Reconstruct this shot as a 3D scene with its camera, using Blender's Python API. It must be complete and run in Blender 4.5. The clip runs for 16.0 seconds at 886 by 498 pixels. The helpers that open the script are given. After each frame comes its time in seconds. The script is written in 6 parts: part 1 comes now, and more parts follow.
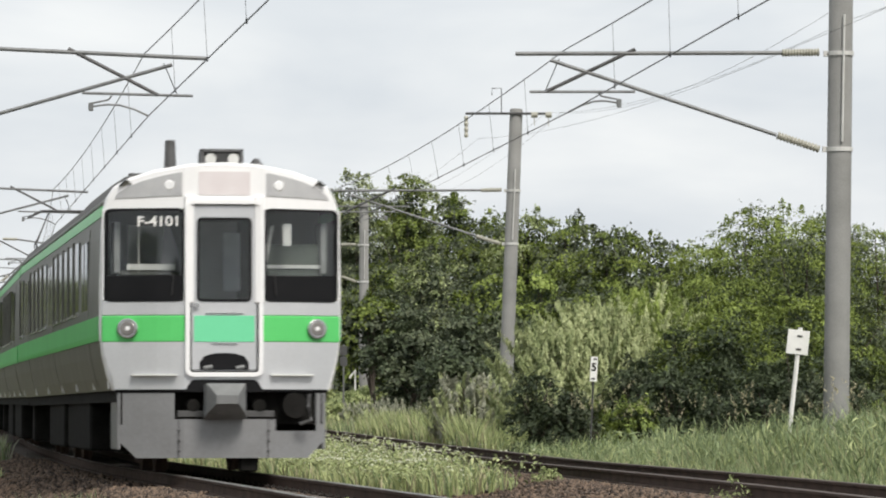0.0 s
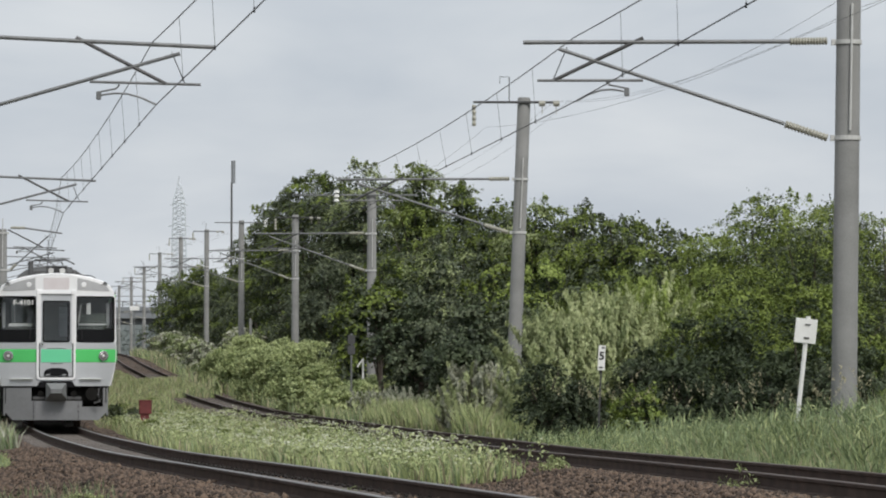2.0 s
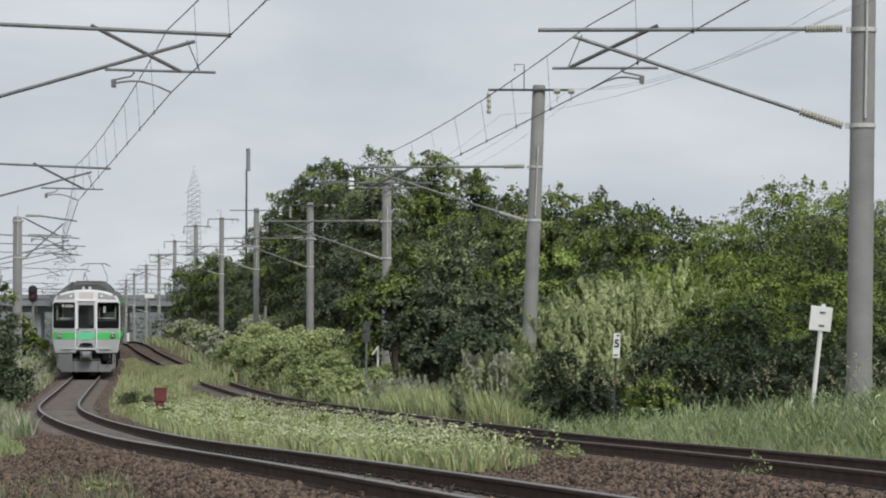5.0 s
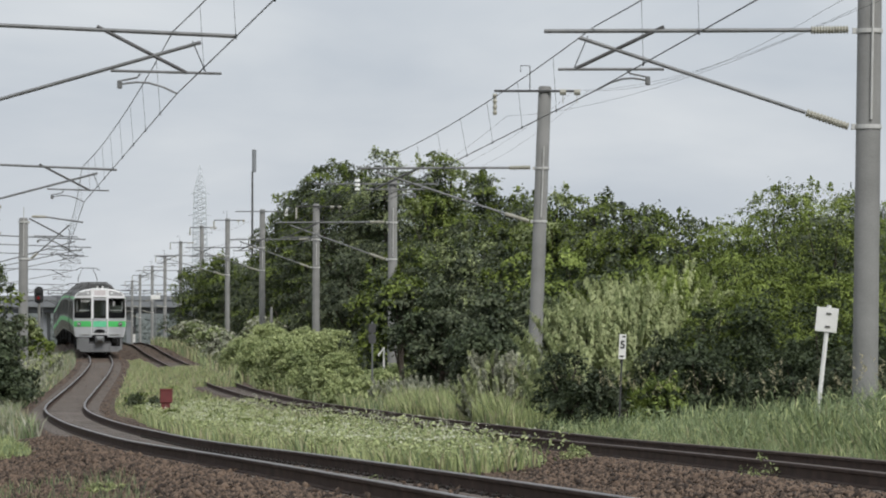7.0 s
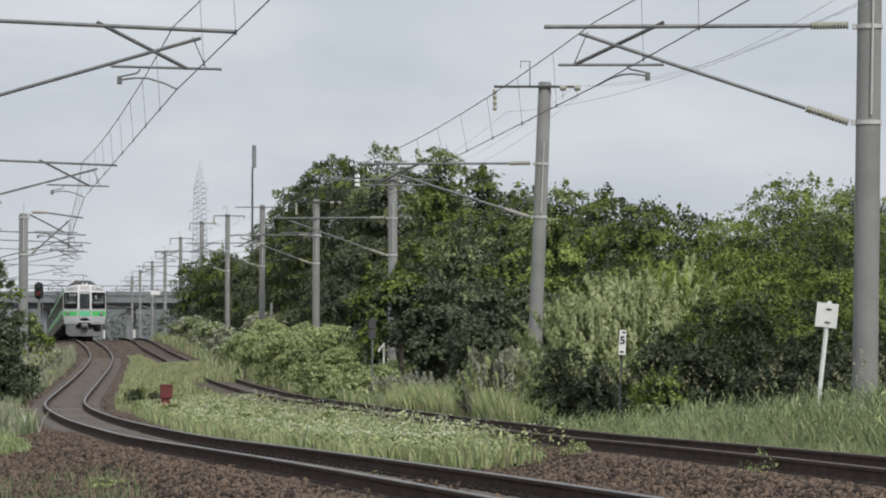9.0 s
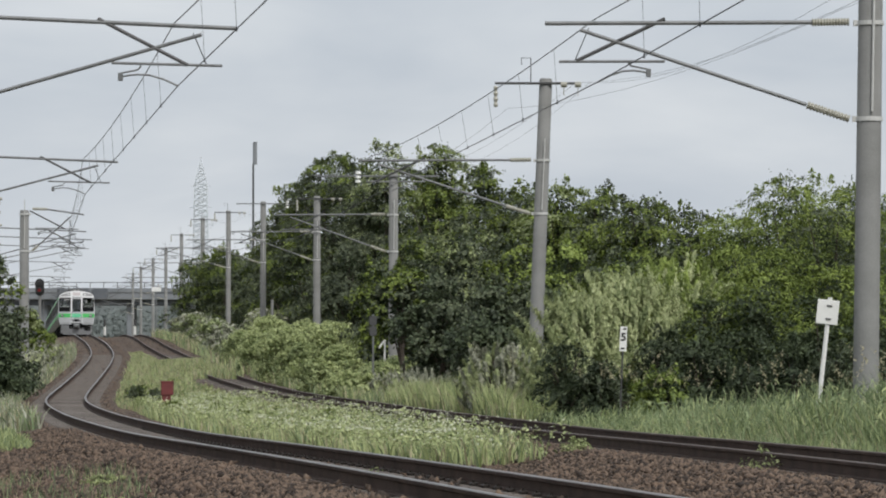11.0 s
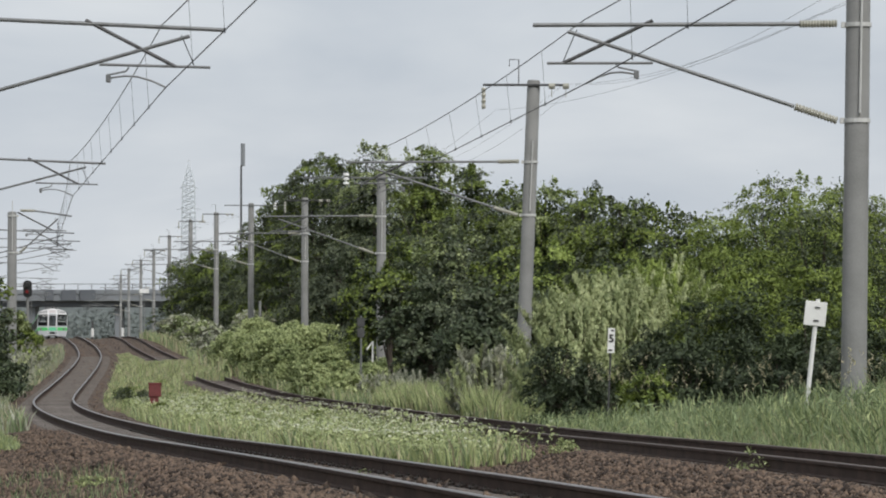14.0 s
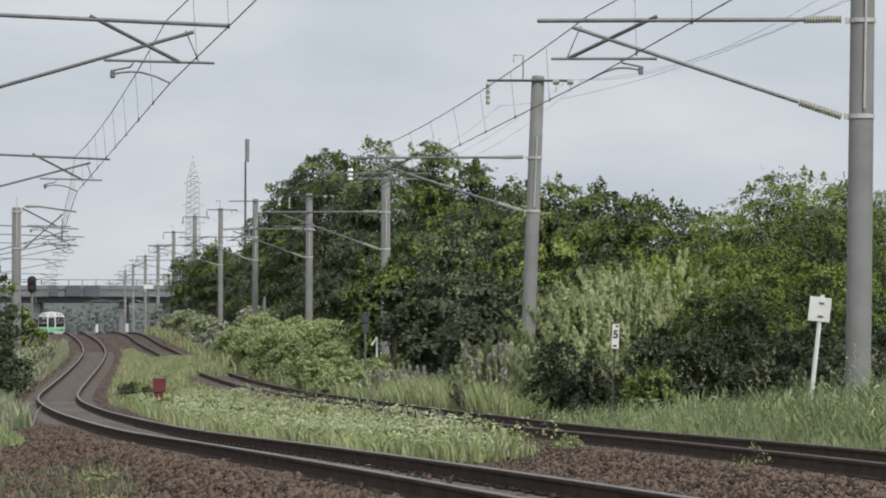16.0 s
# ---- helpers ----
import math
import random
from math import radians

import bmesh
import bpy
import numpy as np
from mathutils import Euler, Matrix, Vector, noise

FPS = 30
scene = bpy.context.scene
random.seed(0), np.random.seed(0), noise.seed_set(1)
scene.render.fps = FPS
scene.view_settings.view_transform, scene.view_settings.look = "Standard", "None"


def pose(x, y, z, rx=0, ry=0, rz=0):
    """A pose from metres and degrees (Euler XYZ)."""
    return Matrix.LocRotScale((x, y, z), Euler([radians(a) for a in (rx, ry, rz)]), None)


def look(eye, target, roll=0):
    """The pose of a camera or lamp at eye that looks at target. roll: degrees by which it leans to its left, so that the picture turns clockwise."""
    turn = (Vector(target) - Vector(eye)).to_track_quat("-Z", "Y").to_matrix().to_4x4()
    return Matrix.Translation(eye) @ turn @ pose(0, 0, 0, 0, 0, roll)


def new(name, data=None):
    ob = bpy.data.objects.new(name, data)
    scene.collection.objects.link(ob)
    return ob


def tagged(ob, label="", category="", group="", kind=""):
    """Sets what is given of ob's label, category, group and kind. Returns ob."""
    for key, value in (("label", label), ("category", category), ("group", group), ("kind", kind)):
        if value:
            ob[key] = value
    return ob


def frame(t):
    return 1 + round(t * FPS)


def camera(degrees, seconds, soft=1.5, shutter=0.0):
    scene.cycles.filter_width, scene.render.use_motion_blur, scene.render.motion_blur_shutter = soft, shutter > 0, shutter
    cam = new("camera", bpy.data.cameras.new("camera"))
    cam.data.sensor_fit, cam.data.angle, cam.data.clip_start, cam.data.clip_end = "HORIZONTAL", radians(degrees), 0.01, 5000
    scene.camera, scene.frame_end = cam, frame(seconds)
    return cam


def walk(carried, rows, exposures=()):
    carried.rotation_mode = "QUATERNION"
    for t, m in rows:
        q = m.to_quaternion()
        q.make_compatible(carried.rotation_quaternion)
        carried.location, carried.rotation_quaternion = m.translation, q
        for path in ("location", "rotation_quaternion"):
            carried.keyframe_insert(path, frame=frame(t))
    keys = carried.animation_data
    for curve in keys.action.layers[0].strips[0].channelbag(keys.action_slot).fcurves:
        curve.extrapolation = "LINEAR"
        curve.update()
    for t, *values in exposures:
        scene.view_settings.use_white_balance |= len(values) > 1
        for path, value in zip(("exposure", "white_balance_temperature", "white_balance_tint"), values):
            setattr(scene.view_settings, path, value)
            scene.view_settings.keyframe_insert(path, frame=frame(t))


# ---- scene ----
# ---------- camera: stands still beside the line with a long lens, and drifts a little ----------
cam = camera(12.782, 16.0, 2.0, 0.4)
EYE_Z = 1.36


def aim(pan, tilt, lean=0.0):
    return pose(0, 0, EYE_Z, 90 + tilt, 0, pan) @ pose(0, 0, 0, 0, 0, lean)


walk(cam, [
    (0.0, aim(-0.3135, 1.6137, 0.08)),
    (0.5, aim(-0.2881, 1.5761, 0.08)),
    (1.0, aim(-0.2627, 1.5262, 0.08)),
    (1.5, aim(-0.2382, 1.4885, 0.08)),
    (2.0, aim(-0.2005, 1.4501, 0.08)),
    (2.5, aim(-0.1874, 1.4002, 0.08)),
    (3.0, aim(-0.1506, 1.3503, 0.08)),
    (3.5, aim(-0.0884, 1.3004, 0.08)),
    (4.0, aim(-0.0377, 1.2628, 0.08)),
    (6.5, aim(0.0753, 1.2881, 0.08)),
    (7.0, aim(0.1007, 1.2881, 0.08)),
    (7.5, aim(0.1007, 1.2881, 0.08)),
    (8.0, aim(0.0884, 1.2628, 0.08)),
    (8.5, aim(0.0753, 1.2497, 0.08)),
    (9.0, aim(0.1007, 1.2251, 0.08)),
    (11.5, aim(0.1130, 1.1752, 0.08)),
    (12.0, aim(0.0499, 1.1998, 0.08)),
    (12.5, aim(-0.0000, 1.2374, 0.08)),
    (13.0, aim(-0.0000, 1.2120, 0.08)),
    (13.5, aim(0.0131, 1.2120, 0.08)),
    (14.0, aim(-0.0622, 1.1998, 0.08)),
    (14.5, aim(-0.0377, 1.1998, 0.08)),
    (15.0, aim(-0.0507, 1.1875, 0.08)),
    (15.5, aim(-0.0630, 1.2006, 0.08)),
    (16.0, aim(-0.0000, 1.1376, 0.08)),
], exposures=[(0.0, 0.42, 6820, 10), (0.4, 0.35, 6780, 10), (0.8, 0.18, 6660, 10), (1.3, 0.02, 6520, 10), (16.0, 0.02, 6500, 10)])

# ---------- world and sun: a bright overcast summer day ----------
SUN_EL, SUN_AZ = radians(50), radians(152)
world = bpy.data.worlds.new("overcast_sky")
scene.world = world
world.use_nodes = True
wt = world.node_tree
wt.nodes.clear()


def wnode(kind, **kw):
    n = wt.nodes.new(kind)
    for k, v in kw.items():
        n.inputs[k].default_value = v
    return n


w_out = wnode("ShaderNodeOutputWorld")
w_bg = wnode("ShaderNodeBackground", Strength=0.1)
w_sky = wnode("ShaderNodeTexSky")
w_sky.sky_type, w_sky.sun_disc, w_sky.sun_elevation, w_sky.sun_rotation = "NISHITA", False, SUN_EL, SUN_AZ
w_sky.air_density, w_sky.dust_density = 1.0, 4.0
w_co = wnode("ShaderNodeTexCoord")
w_map = wnode("ShaderNodeMapping")
w_map.inputs["Scale"].default_value = (7.0, 7.0, 26.0)
w_n1 = wnode("ShaderNodeTexNoise", Scale=1.4, Detail=5.0, Roughness=0.5, Distortion=0.3)
w_ramp = wnode("ShaderNodeValToRGB")
w_ramp.color_ramp.elements[0].position, w_ramp.color_ramp.elements[0].color = 0.3, (5.4, 5.93, 6.58, 1)
w_ramp.color_ramp.elements[1].position, w_ramp.color_ramp.elements[1].color = 0.72, (7.1, 7.48, 7.85, 1)
w_mix = wnode("ShaderNodeMix")
w_mix.data_type = "RGBA"
w_mix.inputs[0].default_value = 0.92
wt.links.new(w_co.outputs["Generated"], w_map.inputs["Vector"])
wt.links.new(w_map.outputs[0], w_n1.inputs["Vector"])
wt.links.new(w_n1.outputs[0], w_ramp.inputs[0])
wt.links.new(w_sky.outputs[0], w_mix.inputs[6])
wt.links.new(w_ramp.outputs[0], w_mix.inputs[7])
wt.links.new(w_mix.outputs[2], w_bg.inputs[0])
wt.links.new(w_bg.outputs[0], w_out.inputs[0])
sun = new("sun", bpy.data.lights.new("sun", "SUN"))
sun.data.energy, sun.data.angle, sun.data.color = 2.5, radians(20), (1.0, 0.975, 0.94)
sun.matrix_world = look((0, 0, 0), (-math.sin(SUN_AZ) * math.cos(SUN_EL), -math.cos(SUN_AZ) * math.cos(SUN_EL), -math.sin(SUN_EL)))


# ---------- materials ----------
def mat(name, a, b=None, rough=0.6, metal=0.0, scale=8.0, fine=60.0, bump=0.2, island=0.0, trans=0.0, spec=0.5, dist=0.01, rand=0.0):
    """Two-scale noise between colours a and b, with relief; island/rand vary whole pieces."""
    m = bpy.data.materials.new(name)
    m.use_nodes = True
    nt = m.node_tree
    nt.nodes.clear()
    out = nt.nodes.new("ShaderNodeOutputMaterial")
    p = nt.nodes.new("ShaderNodeBsdfPrincipled")
    b = b or [c * 0.75 for c in a]
    co = nt.nodes.new("ShaderNodeTexCoord")
    n1 = nt.nodes.new("ShaderNodeTexNoise")
    n1.inputs["Scale"].default_value, n1.inputs["Detail"].default_value = scale, 6.0
    n2 = nt.nodes.new("ShaderNodeTexNoise")
    n2.inputs["Scale"].default_value, n2.inputs["Detail"].default_value = fine, 3.0
    nt.links.new(co.outputs["Object"], n1.inputs["Vector"])
    nt.links.new(co.outputs["Object"], n2.inputs["Vector"])
    add = nt.nodes.new("ShaderNodeMath")
    add.operation = "MULTIPLY_ADD"
    add.inputs[1].default_value = 0.4
    nt.links.new(n2.outputs[0], add.inputs[0])
    nt.links.new(n1.outputs[0], add.inputs[2])
    last = add
    if island or rand:
        g = nt.nodes.new("ShaderNodeNewGeometry" if island else "ShaderNodeObjectInfo")
        ma = nt.nodes.new("ShaderNodeMath")
        ma.operation = "MULTIPLY_ADD"
        ma.inputs[1].default_value = island or rand
        nt.links.new(g.outputs["Random Per Island" if island else "Random"], ma.inputs[0])
        sub = nt.nodes.new("ShaderNodeMath")
        sub.operation = "SUBTRACT"
        sub.inputs[1].default_value = (island or rand) / 2
        nt.links.new(last.outputs[0], ma.inputs[2])
        nt.links.new(ma.outputs[0], sub.inputs[0])
        last = sub
    ramp = nt.nodes.new("ShaderNodeValToRGB")
    ramp.color_ramp.elements[0].position, ramp.color_ramp.elements[0].color = 0.42, (*b, 1)
    ramp.color_ramp.elements[1].position, ramp.color_ramp.elements[1].color = 0.98, (*a, 1)
    nt.links.new(last.outputs[0], ramp.inputs[0])
    nt.links.new(ramp.outputs[0], p.inputs["Base Color"])
    p.inputs["Roughness"].default_value, p.inputs["Metallic"].default_value = rough, metal
    p.inputs["Specular IOR Level"].default_value = spec
    if bump:
        bp = nt.nodes.new("ShaderNodeBump")
        bp.inputs["Strength"].default_value, bp.inputs["Distance"].default_value = bump, dist
        nt.links.new(n2.outputs[0], bp.inputs["Height"])
        nt.links.new(bp.outputs[0], p.inputs["Normal"])
    if trans:
        tr = nt.nodes.new("ShaderNodeBsdfTranslucent")
        mx = nt.nodes.new("ShaderNodeMixShader")
        mx.inputs[0].default_value = trans
        nt.links.new(ramp.outputs[0], tr.inputs[0])
        nt.links.new(p.outputs[0], mx.inputs[1])
        nt.links.new(tr.outputs[0], mx.inputs[2])
        nt.links.new(mx.outputs[0], out.inputs[0])
    else:
        nt.links.new(p.outputs[0], out.inputs[0])
    return m


def glass(name, tint=(0.8, 0.85, 0.85), rough=0.02, clear=0.75):
    m = bpy.data.materials.new(name)
    m.use_nodes = True
    nt = m.node_tree
    nt.nodes.clear()
    out = nt.nodes.new("ShaderNodeOutputMaterial")
    g, t, mx = nt.nodes.new("ShaderNodeBsdfGlossy"), nt.nodes.new("ShaderNodeBsdfTransparent"), nt.nodes.new("ShaderNodeMixShader")
    g.inputs["Roughness"].default_value = rough
    t.inputs[0].default_value = (*tint, 1)
    fr = nt.nodes.new("ShaderNodeFresnel")
    fr.inputs[0].default_value = 1.5
    nt.links.new(fr.outputs[0], mx.inputs[0])
    nt.links.new(t.outputs[0], mx.inputs[1])
    nt.links.new(g.outputs[0], mx.inputs[2])
    nt.links.new(mx.outputs[0], out.inputs[0])
    return m


def lamp_mat(name, colour, strength):
    m = bpy.data.materials.new(name)
    m.use_nodes = True
    p = m.node_tree.nodes["Principled BSDF"]
    p.inputs["Base Color"].default_value = (*colour, 1)
    p.inputs["Emission Color"].default_value = (*colour, 1)
    p.inputs["Emission Strength"].default_value = strength
    p.inputs["Roughness"].default_value = 0.25
    return m


M_SOIL = mat("soil", (0.16, 0.13, 0.08), (0.06, 0.07, 0.03), 0.95, 0, 0.7, 9.0, 0.6, dist=0.05)
M_BALLAST = mat("ballast_bed", (0.12, 0.083, 0.06), (0.042, 0.029, 0.021), 0.95, 0, 2.5, 22.0, 1.0, dist=0.05)
M_STONE = mat("ballast_stone", (0.162, 0.113, 0.08), (0.03, 0.0205, 0.015), 0.9, 0, 3.0, 40.0, 0.5, island=1.0)
M_RAIL = mat("rail_rust", (0.095, 0.064, 0.050), (0.040, 0.027, 0.022), 0.85, 0.0, 3.0, 50.0, 0.3, spec=0.2)
M_RAILTOP = mat("rail_head_worn", (0.27, 0.25, 0.235), (0.15, 0.13, 0.12), 0.42, 0.8, 1.0, 30.0, 0.05)
M_RAILTOP2 = mat("rail_head_dull", (0.13, 0.095, 0.078), (0.07, 0.05, 0.04), 0.6, 0.3, 1.0, 30.0, 0.05)
M_SLEEPER = mat("concrete_sleeper", (0.15, 0.13, 0.115), (0.07, 0.058, 0.05), 0.9, 0, 3.0, 40.0, 0.4, rand=0.4)
M_CLIP = mat("fastening_iron", (0.03, 0.024, 0.02), None, 0.7, 0.4)
M_CONC = mat("pole_concrete", (0.27, 0.27, 0.26), (0.17, 0.17, 0.162), 0.85, 0, 1.6, 45.0, 0.3)
M_GALV = mat("galvanised_steel", (0.24, 0.245, 0.245), (0.14, 0.145, 0.145), 0.6, 0.35, 4.0, 50.0, 0.1)
M_STEELDK = mat("weathered_steel", (0.12, 0.12, 0.12), (0.06, 0.06, 0.06), 0.6, 0.5, 4.0, 50.0, 0.1)
M_WIRE = mat("wire_bronze", (0.10, 0.105, 0.11), None, 0.55, 0.6)
M_PORC = mat("porcelain", (0.42, 0.41, 0.35), (0.3, 0.29, 0.24), 0.3, 0.0)
M_BAND = mat("pale_band", (0.62, 0.62, 0.6), (0.5, 0.5, 0.48), 0.6, 0.2)
M_WHITEP = mat("white_paint", (0.82, 0.82, 0.8), (0.7, 0.7, 0.67), 0.5, 0, 3.0, 30.0, 0.05)
M_BLACK = mat("black_paint", (0.03, 0.03, 0.03), (0.018, 0.018, 0.018), 0.5, 0)
M_REDP = mat("faded_red_paint", (0.2, 0.045, 0.045), (0.11, 0.03, 0.03), 0.75, 0, 6.0, 40.0, 0.2)
M_BARK = mat("bark", (0.12, 0.095, 0.075), (0.05, 0.042, 0.035), 0.95, 0, 4.0, 25.0, 0.8, dist=0.03)


def leafmat(name, a, b, trans=0.25, rough=0.55):
    return mat(name, a, b, rough, 0, 0.9, 6.0, 0, island=0.5, trans=trans, spec=0.2)


# dark leaf, greyed and lightened to paint haze on the far trees
M_LEAF_DARK_HAZED = leafmat("leaf_dark_hazed", (0.155, 0.18, 0.105), (0.045, 0.058, 0.04), 0.12)
# deep shrub green, which also paints the shade on inner crown leaves
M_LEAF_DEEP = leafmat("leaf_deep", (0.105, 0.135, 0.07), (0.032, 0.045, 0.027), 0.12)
M_LEAF_FRESH = leafmat("leaf_fresh", (0.36, 0.44, 0.12), (0.13, 0.18, 0.045), 0.18)
M_LEAF_MID = leafmat("leaf_mid", (0.24, 0.30, 0.065), (0.06, 0.09, 0.022), 0.15)
M_LEAF_LITE = leafmat("leaf_light", (0.43, 0.48, 0.24), (0.16, 0.205, 0.085), 0.2)
M_LEAF_WILLOW = leafmat("leaf_willow", (0.58, 0.62, 0.34), (0.27, 0.32, 0.15), 0.2)
M_LEAF_SAGE = leafmat("leaf_sage", (0.50, 0.50, 0.40), (0.2, 0.215, 0.15), 0.15)
M_GRASS = leafmat("grass_blade", (0.35, 0.425, 0.23), (0.10, 0.145, 0.065), 0.3)
M_GRASS_DRY = leafmat("grass_dry", (0.56, 0.51, 0.34), (0.26, 0.24, 0.14), 0.3)
M_WEED = leafmat("weed_leaf", (0.56, 0.61, 0.31), (0.24, 0.295, 0.12), 0.3)
M_FLOWER = leafmat("flower_white", (0.68, 0.68, 0.56), (0.46, 0.49, 0.33), 0.2)


# ---------- geometry helpers ----------
class Geo:
    """Collects vertices and faces for one mesh."""

    def __init__(self):
        self.v, self.f, self.m = [], [], []

    def poly(self, pts, mi=0):
        n = len(self.v)
        self.v += [tuple(p) for p in pts]
        self.f.append(tuple(range(n, n + len(pts))))
        self.m.append(mi)

    def box(self, x0, x1, y0, y1, z0, z1, mi=0, ch=0.0):
        """A box, its upright and level edges chamfered by ch."""
        if ch <= 0:
            n = len(self.v)
            self.v += [(x, y, z) for z in (z0, z1) for y in (y0, y1) for x in (x0, x1)]
            for q in ((0, 2, 3, 1), (4, 5, 7, 6), (0, 1, 5, 4), (2, 6, 7, 3), (0, 4, 6, 2), (1, 3, 7, 5)):
                self.f.append(tuple(n + i for i in q))
                self.m.append(mi)
            return self
        def ring(d, z):
            a, b, c, e = x0 + d, x1 - d, y0 + d, y1 - d
            return [(a + ch, c, z), (b - ch, c, z), (b, c + ch, z), (b, e - ch, z), (b - ch, e, z), (a + ch, e, z), (a, e - ch, z), (a, c + ch, z)]
        return self.loft([ring(ch, z0), ring(0, z0 + ch), ring(0, z1 - ch), ring(ch, z1)], True, True, mi)

    def loft(self, rings, cap0=True, cap1=True, mi=0, close=True):
        n, k = len(self.v), len(rings[0])
        for r in rings:
            self.v += [tuple(p) for p in r]
        for i in range(len(rings) - 1):
            for j in range(k if close else k - 1):
                j2 = (j + 1) % k
                self.f.append((n + i * k + j, n + i * k + j2, n + (i + 1) * k + j2, n + (i + 1) * k + j))
                self.m.append(mi)
        if cap0:
            self.f.append(tuple(n + j for j in reversed(range(k))))
            self.m.append(mi)
        if cap1:
            self.f.append(tuple(n + (len(rings) - 1) * k + j for j in range(k)))
            self.m.append(mi)
        return self

    def tube(self, pts, r, n=8, mi=0):
        """A round bar through pts; r a number or one for each point."""
        pts = [Vector(p) for p in pts]
        rs = r if isinstance(r, (list, tuple)) else [r] * len(pts)
        rings = []
        for i, p in enumerate(pts):
            d = (pts[min(i + 1, len(pts) - 1)] - pts[max(i - 1, 0)]).normalized()
            a = d.cross(Vector((0, 0, 1)) if abs(d.z) < 0.9 else Vector((1, 0, 0))).normalized()
            b = d.cross(a)
            rings.append([p + (a * math.cos(2 * math.pi * k / n) + b * math.sin(2 * math.pi * k / n)) * rs[i] for k in range(n)])
        return self.loft(rings, True, True, mi)

    def mesh(self, name, mats, smooth=False):
        me = bpy.data.meshes.new(name)
        me.from_pydata(self.v, [], self.f)
        for m in mats if isinstance(mats, (list, tuple)) else [mats]:
            me.materials.append(m)
        me.polygons.foreach_set("material_index", self.m)
        if smooth:
            me.polygons.foreach_set("use_smooth", [True] * len(self.f))
        me.update()
        return me


def part(name, geo, mats, parent, label="", smooth=False, at=None):
    ob = new(name, geo.mesh(name, mats, smooth) if isinstance(geo, Geo) else geo)
    ob.parent = parent
    if at is not None:
        ob.matrix_basis = at
    if label:
        ob["label"] = label
    return ob


def thing(name, m, label, category, group="", kind=""):
    ob = new(name)
    ob.empty_display_size = 0.2
    ob.matrix_basis = m
    return tagged(ob, label, category, group, kind)


def solid(name, geo, mats, label, category, group="", kind="", smooth=False, at=None):
    ob = new(name, geo.mesh(name, mats, smooth))
    if at is not None:
        ob.matrix_basis = at
    return tagged(ob, label, category, group, kind)


# ---------- plan of the line: distance from the camera, centres of both tracks, height of the rail tops ----------
LINE = np.array([
    (10, 4.1, 0.30), (20, 2.25, 0.27), (30.5, 0.40, 0.20), (46.7, -2.30, 0.015), (58, -4.095, -0.165), (70, -5.73, -0.30), (82, -7.34, -0.43),
    (94, -8.82, -0.54), (105, -10.18, -0.60), (117, -11.4, -0.65), (129, -12.4, -0.67), (141, -13.3, -0.62), (160, -14.65, -0.45),
    (180, -16.05, -0.2), (199, -17.5, 0.07), (211, -18.6, 0.26), (223, -19.83, 0.46), (235, -21.1, 0.63), (246, -22.4, 0.78),
    (258, -23.7, 0.9), (285, -26.6, 1.04), (317, -30.0, 0.76), (364, -35.25, 0.15), (423, -41.75, -0.62), (520, -52.3, -1.2), (760, -77.0, -1.6)])
SIDE = np.array([
    (10, 7.0), (20, 5.95), (39.6, 3.85), (48, 2.95), (56, 2.1), (78, 0.2), (101, -1.9), (120, -4.3), (146, -7.6), (170, -10.5), (199, -13.8),
    (225, -16.8), (258, -20.1), (285, -22.9), (340, -28.7), (423, -37.4), (520, -47.7), (760, -73.2)])
D_AX = np.arange(10.0, 760.0, 1.0)


def glide(xs, ys, w=13):
    raw = np.interp(np.arange(10.0 - w, 760.0 + w, 1.0), xs, ys)
    lo, hi = (ys[1] - ys[0]) / (xs[1] - xs[0]), (ys[-1] - ys[-2]) / (xs[-1] - xs[-2])
    raw[:w] = ys[0] + lo * np.arange(-w, 0)
    k = np.hanning(2 * w + 1)
    return np.convolve(raw, k / k.sum(), "same")[w:-w]


MAIN_X, MAIN_Z, SIDE_X = glide(LINE[:, 0], LINE[:, 1]), glide(LINE[:, 0], LINE[:, 2]), glide(SIDE[:, 0], SIDE[:, 1])


def main_x(d):
    return float(np.interp(d, D_AX, MAIN_X)) + (max(0.0, 10 - d) * 0.18 if d > -60 else 12.6)


def side_x(d):
    return float(np.interp(d, D_AX, SIDE_X)) + (max(0.0, 10 - d) * 0.18 if d > -60 else 12.6)


def rail_z(d):
    return float(np.interp(d, D_AX, MAIN_Z))


def side_z(d):
    """Rail tops of the side track, which lies a little higher on the near stretch."""
    return rail_z(d) + float(np.interp(d, [10, 45, 75, 110, 150], [0.03, 0.04, 0.06, 0.03, 0.0]))


def cat_z(d):
    """Base level of the overhead line, which dips less than the rails."""
    return float(np.interp(d, [0, 56, 101, 146, 192, 237, 280, 325, 370, 560], [0.0, -0.14, -0.16, -0.24, 0.27, 0.9, 1.3, 1.0, 0.4, -0.9]))


# ---------- ground ----------
def verge(x, d):
    """Height of the ground against the rail tops."""
    a, b = main_x(d), side_x(d)
    if x < a:
        u = a - x
        base = -0.17 - 0.19 * min(1, max(0, (u - 1.3) / 1.0)) - 0.55 * min(1, max(0, (u - 2.6) / 3.5))
    elif x > b:
        u = x - b
        base = -0.17 - 0.15 * min(1, max(0, (u - 1.3) / 1.0)) - 0.25 * min(1, max(0, (u - 2.3) / 4.0))
    else:
        u = min(x - a, b - x)
        base = -0.17 - 0.17 * min(1, max(0, (u - 1.2) / 0.9))
    if d > 420:
        base -= min(1.0, (d - 420) / 150) * 0.4
    return base


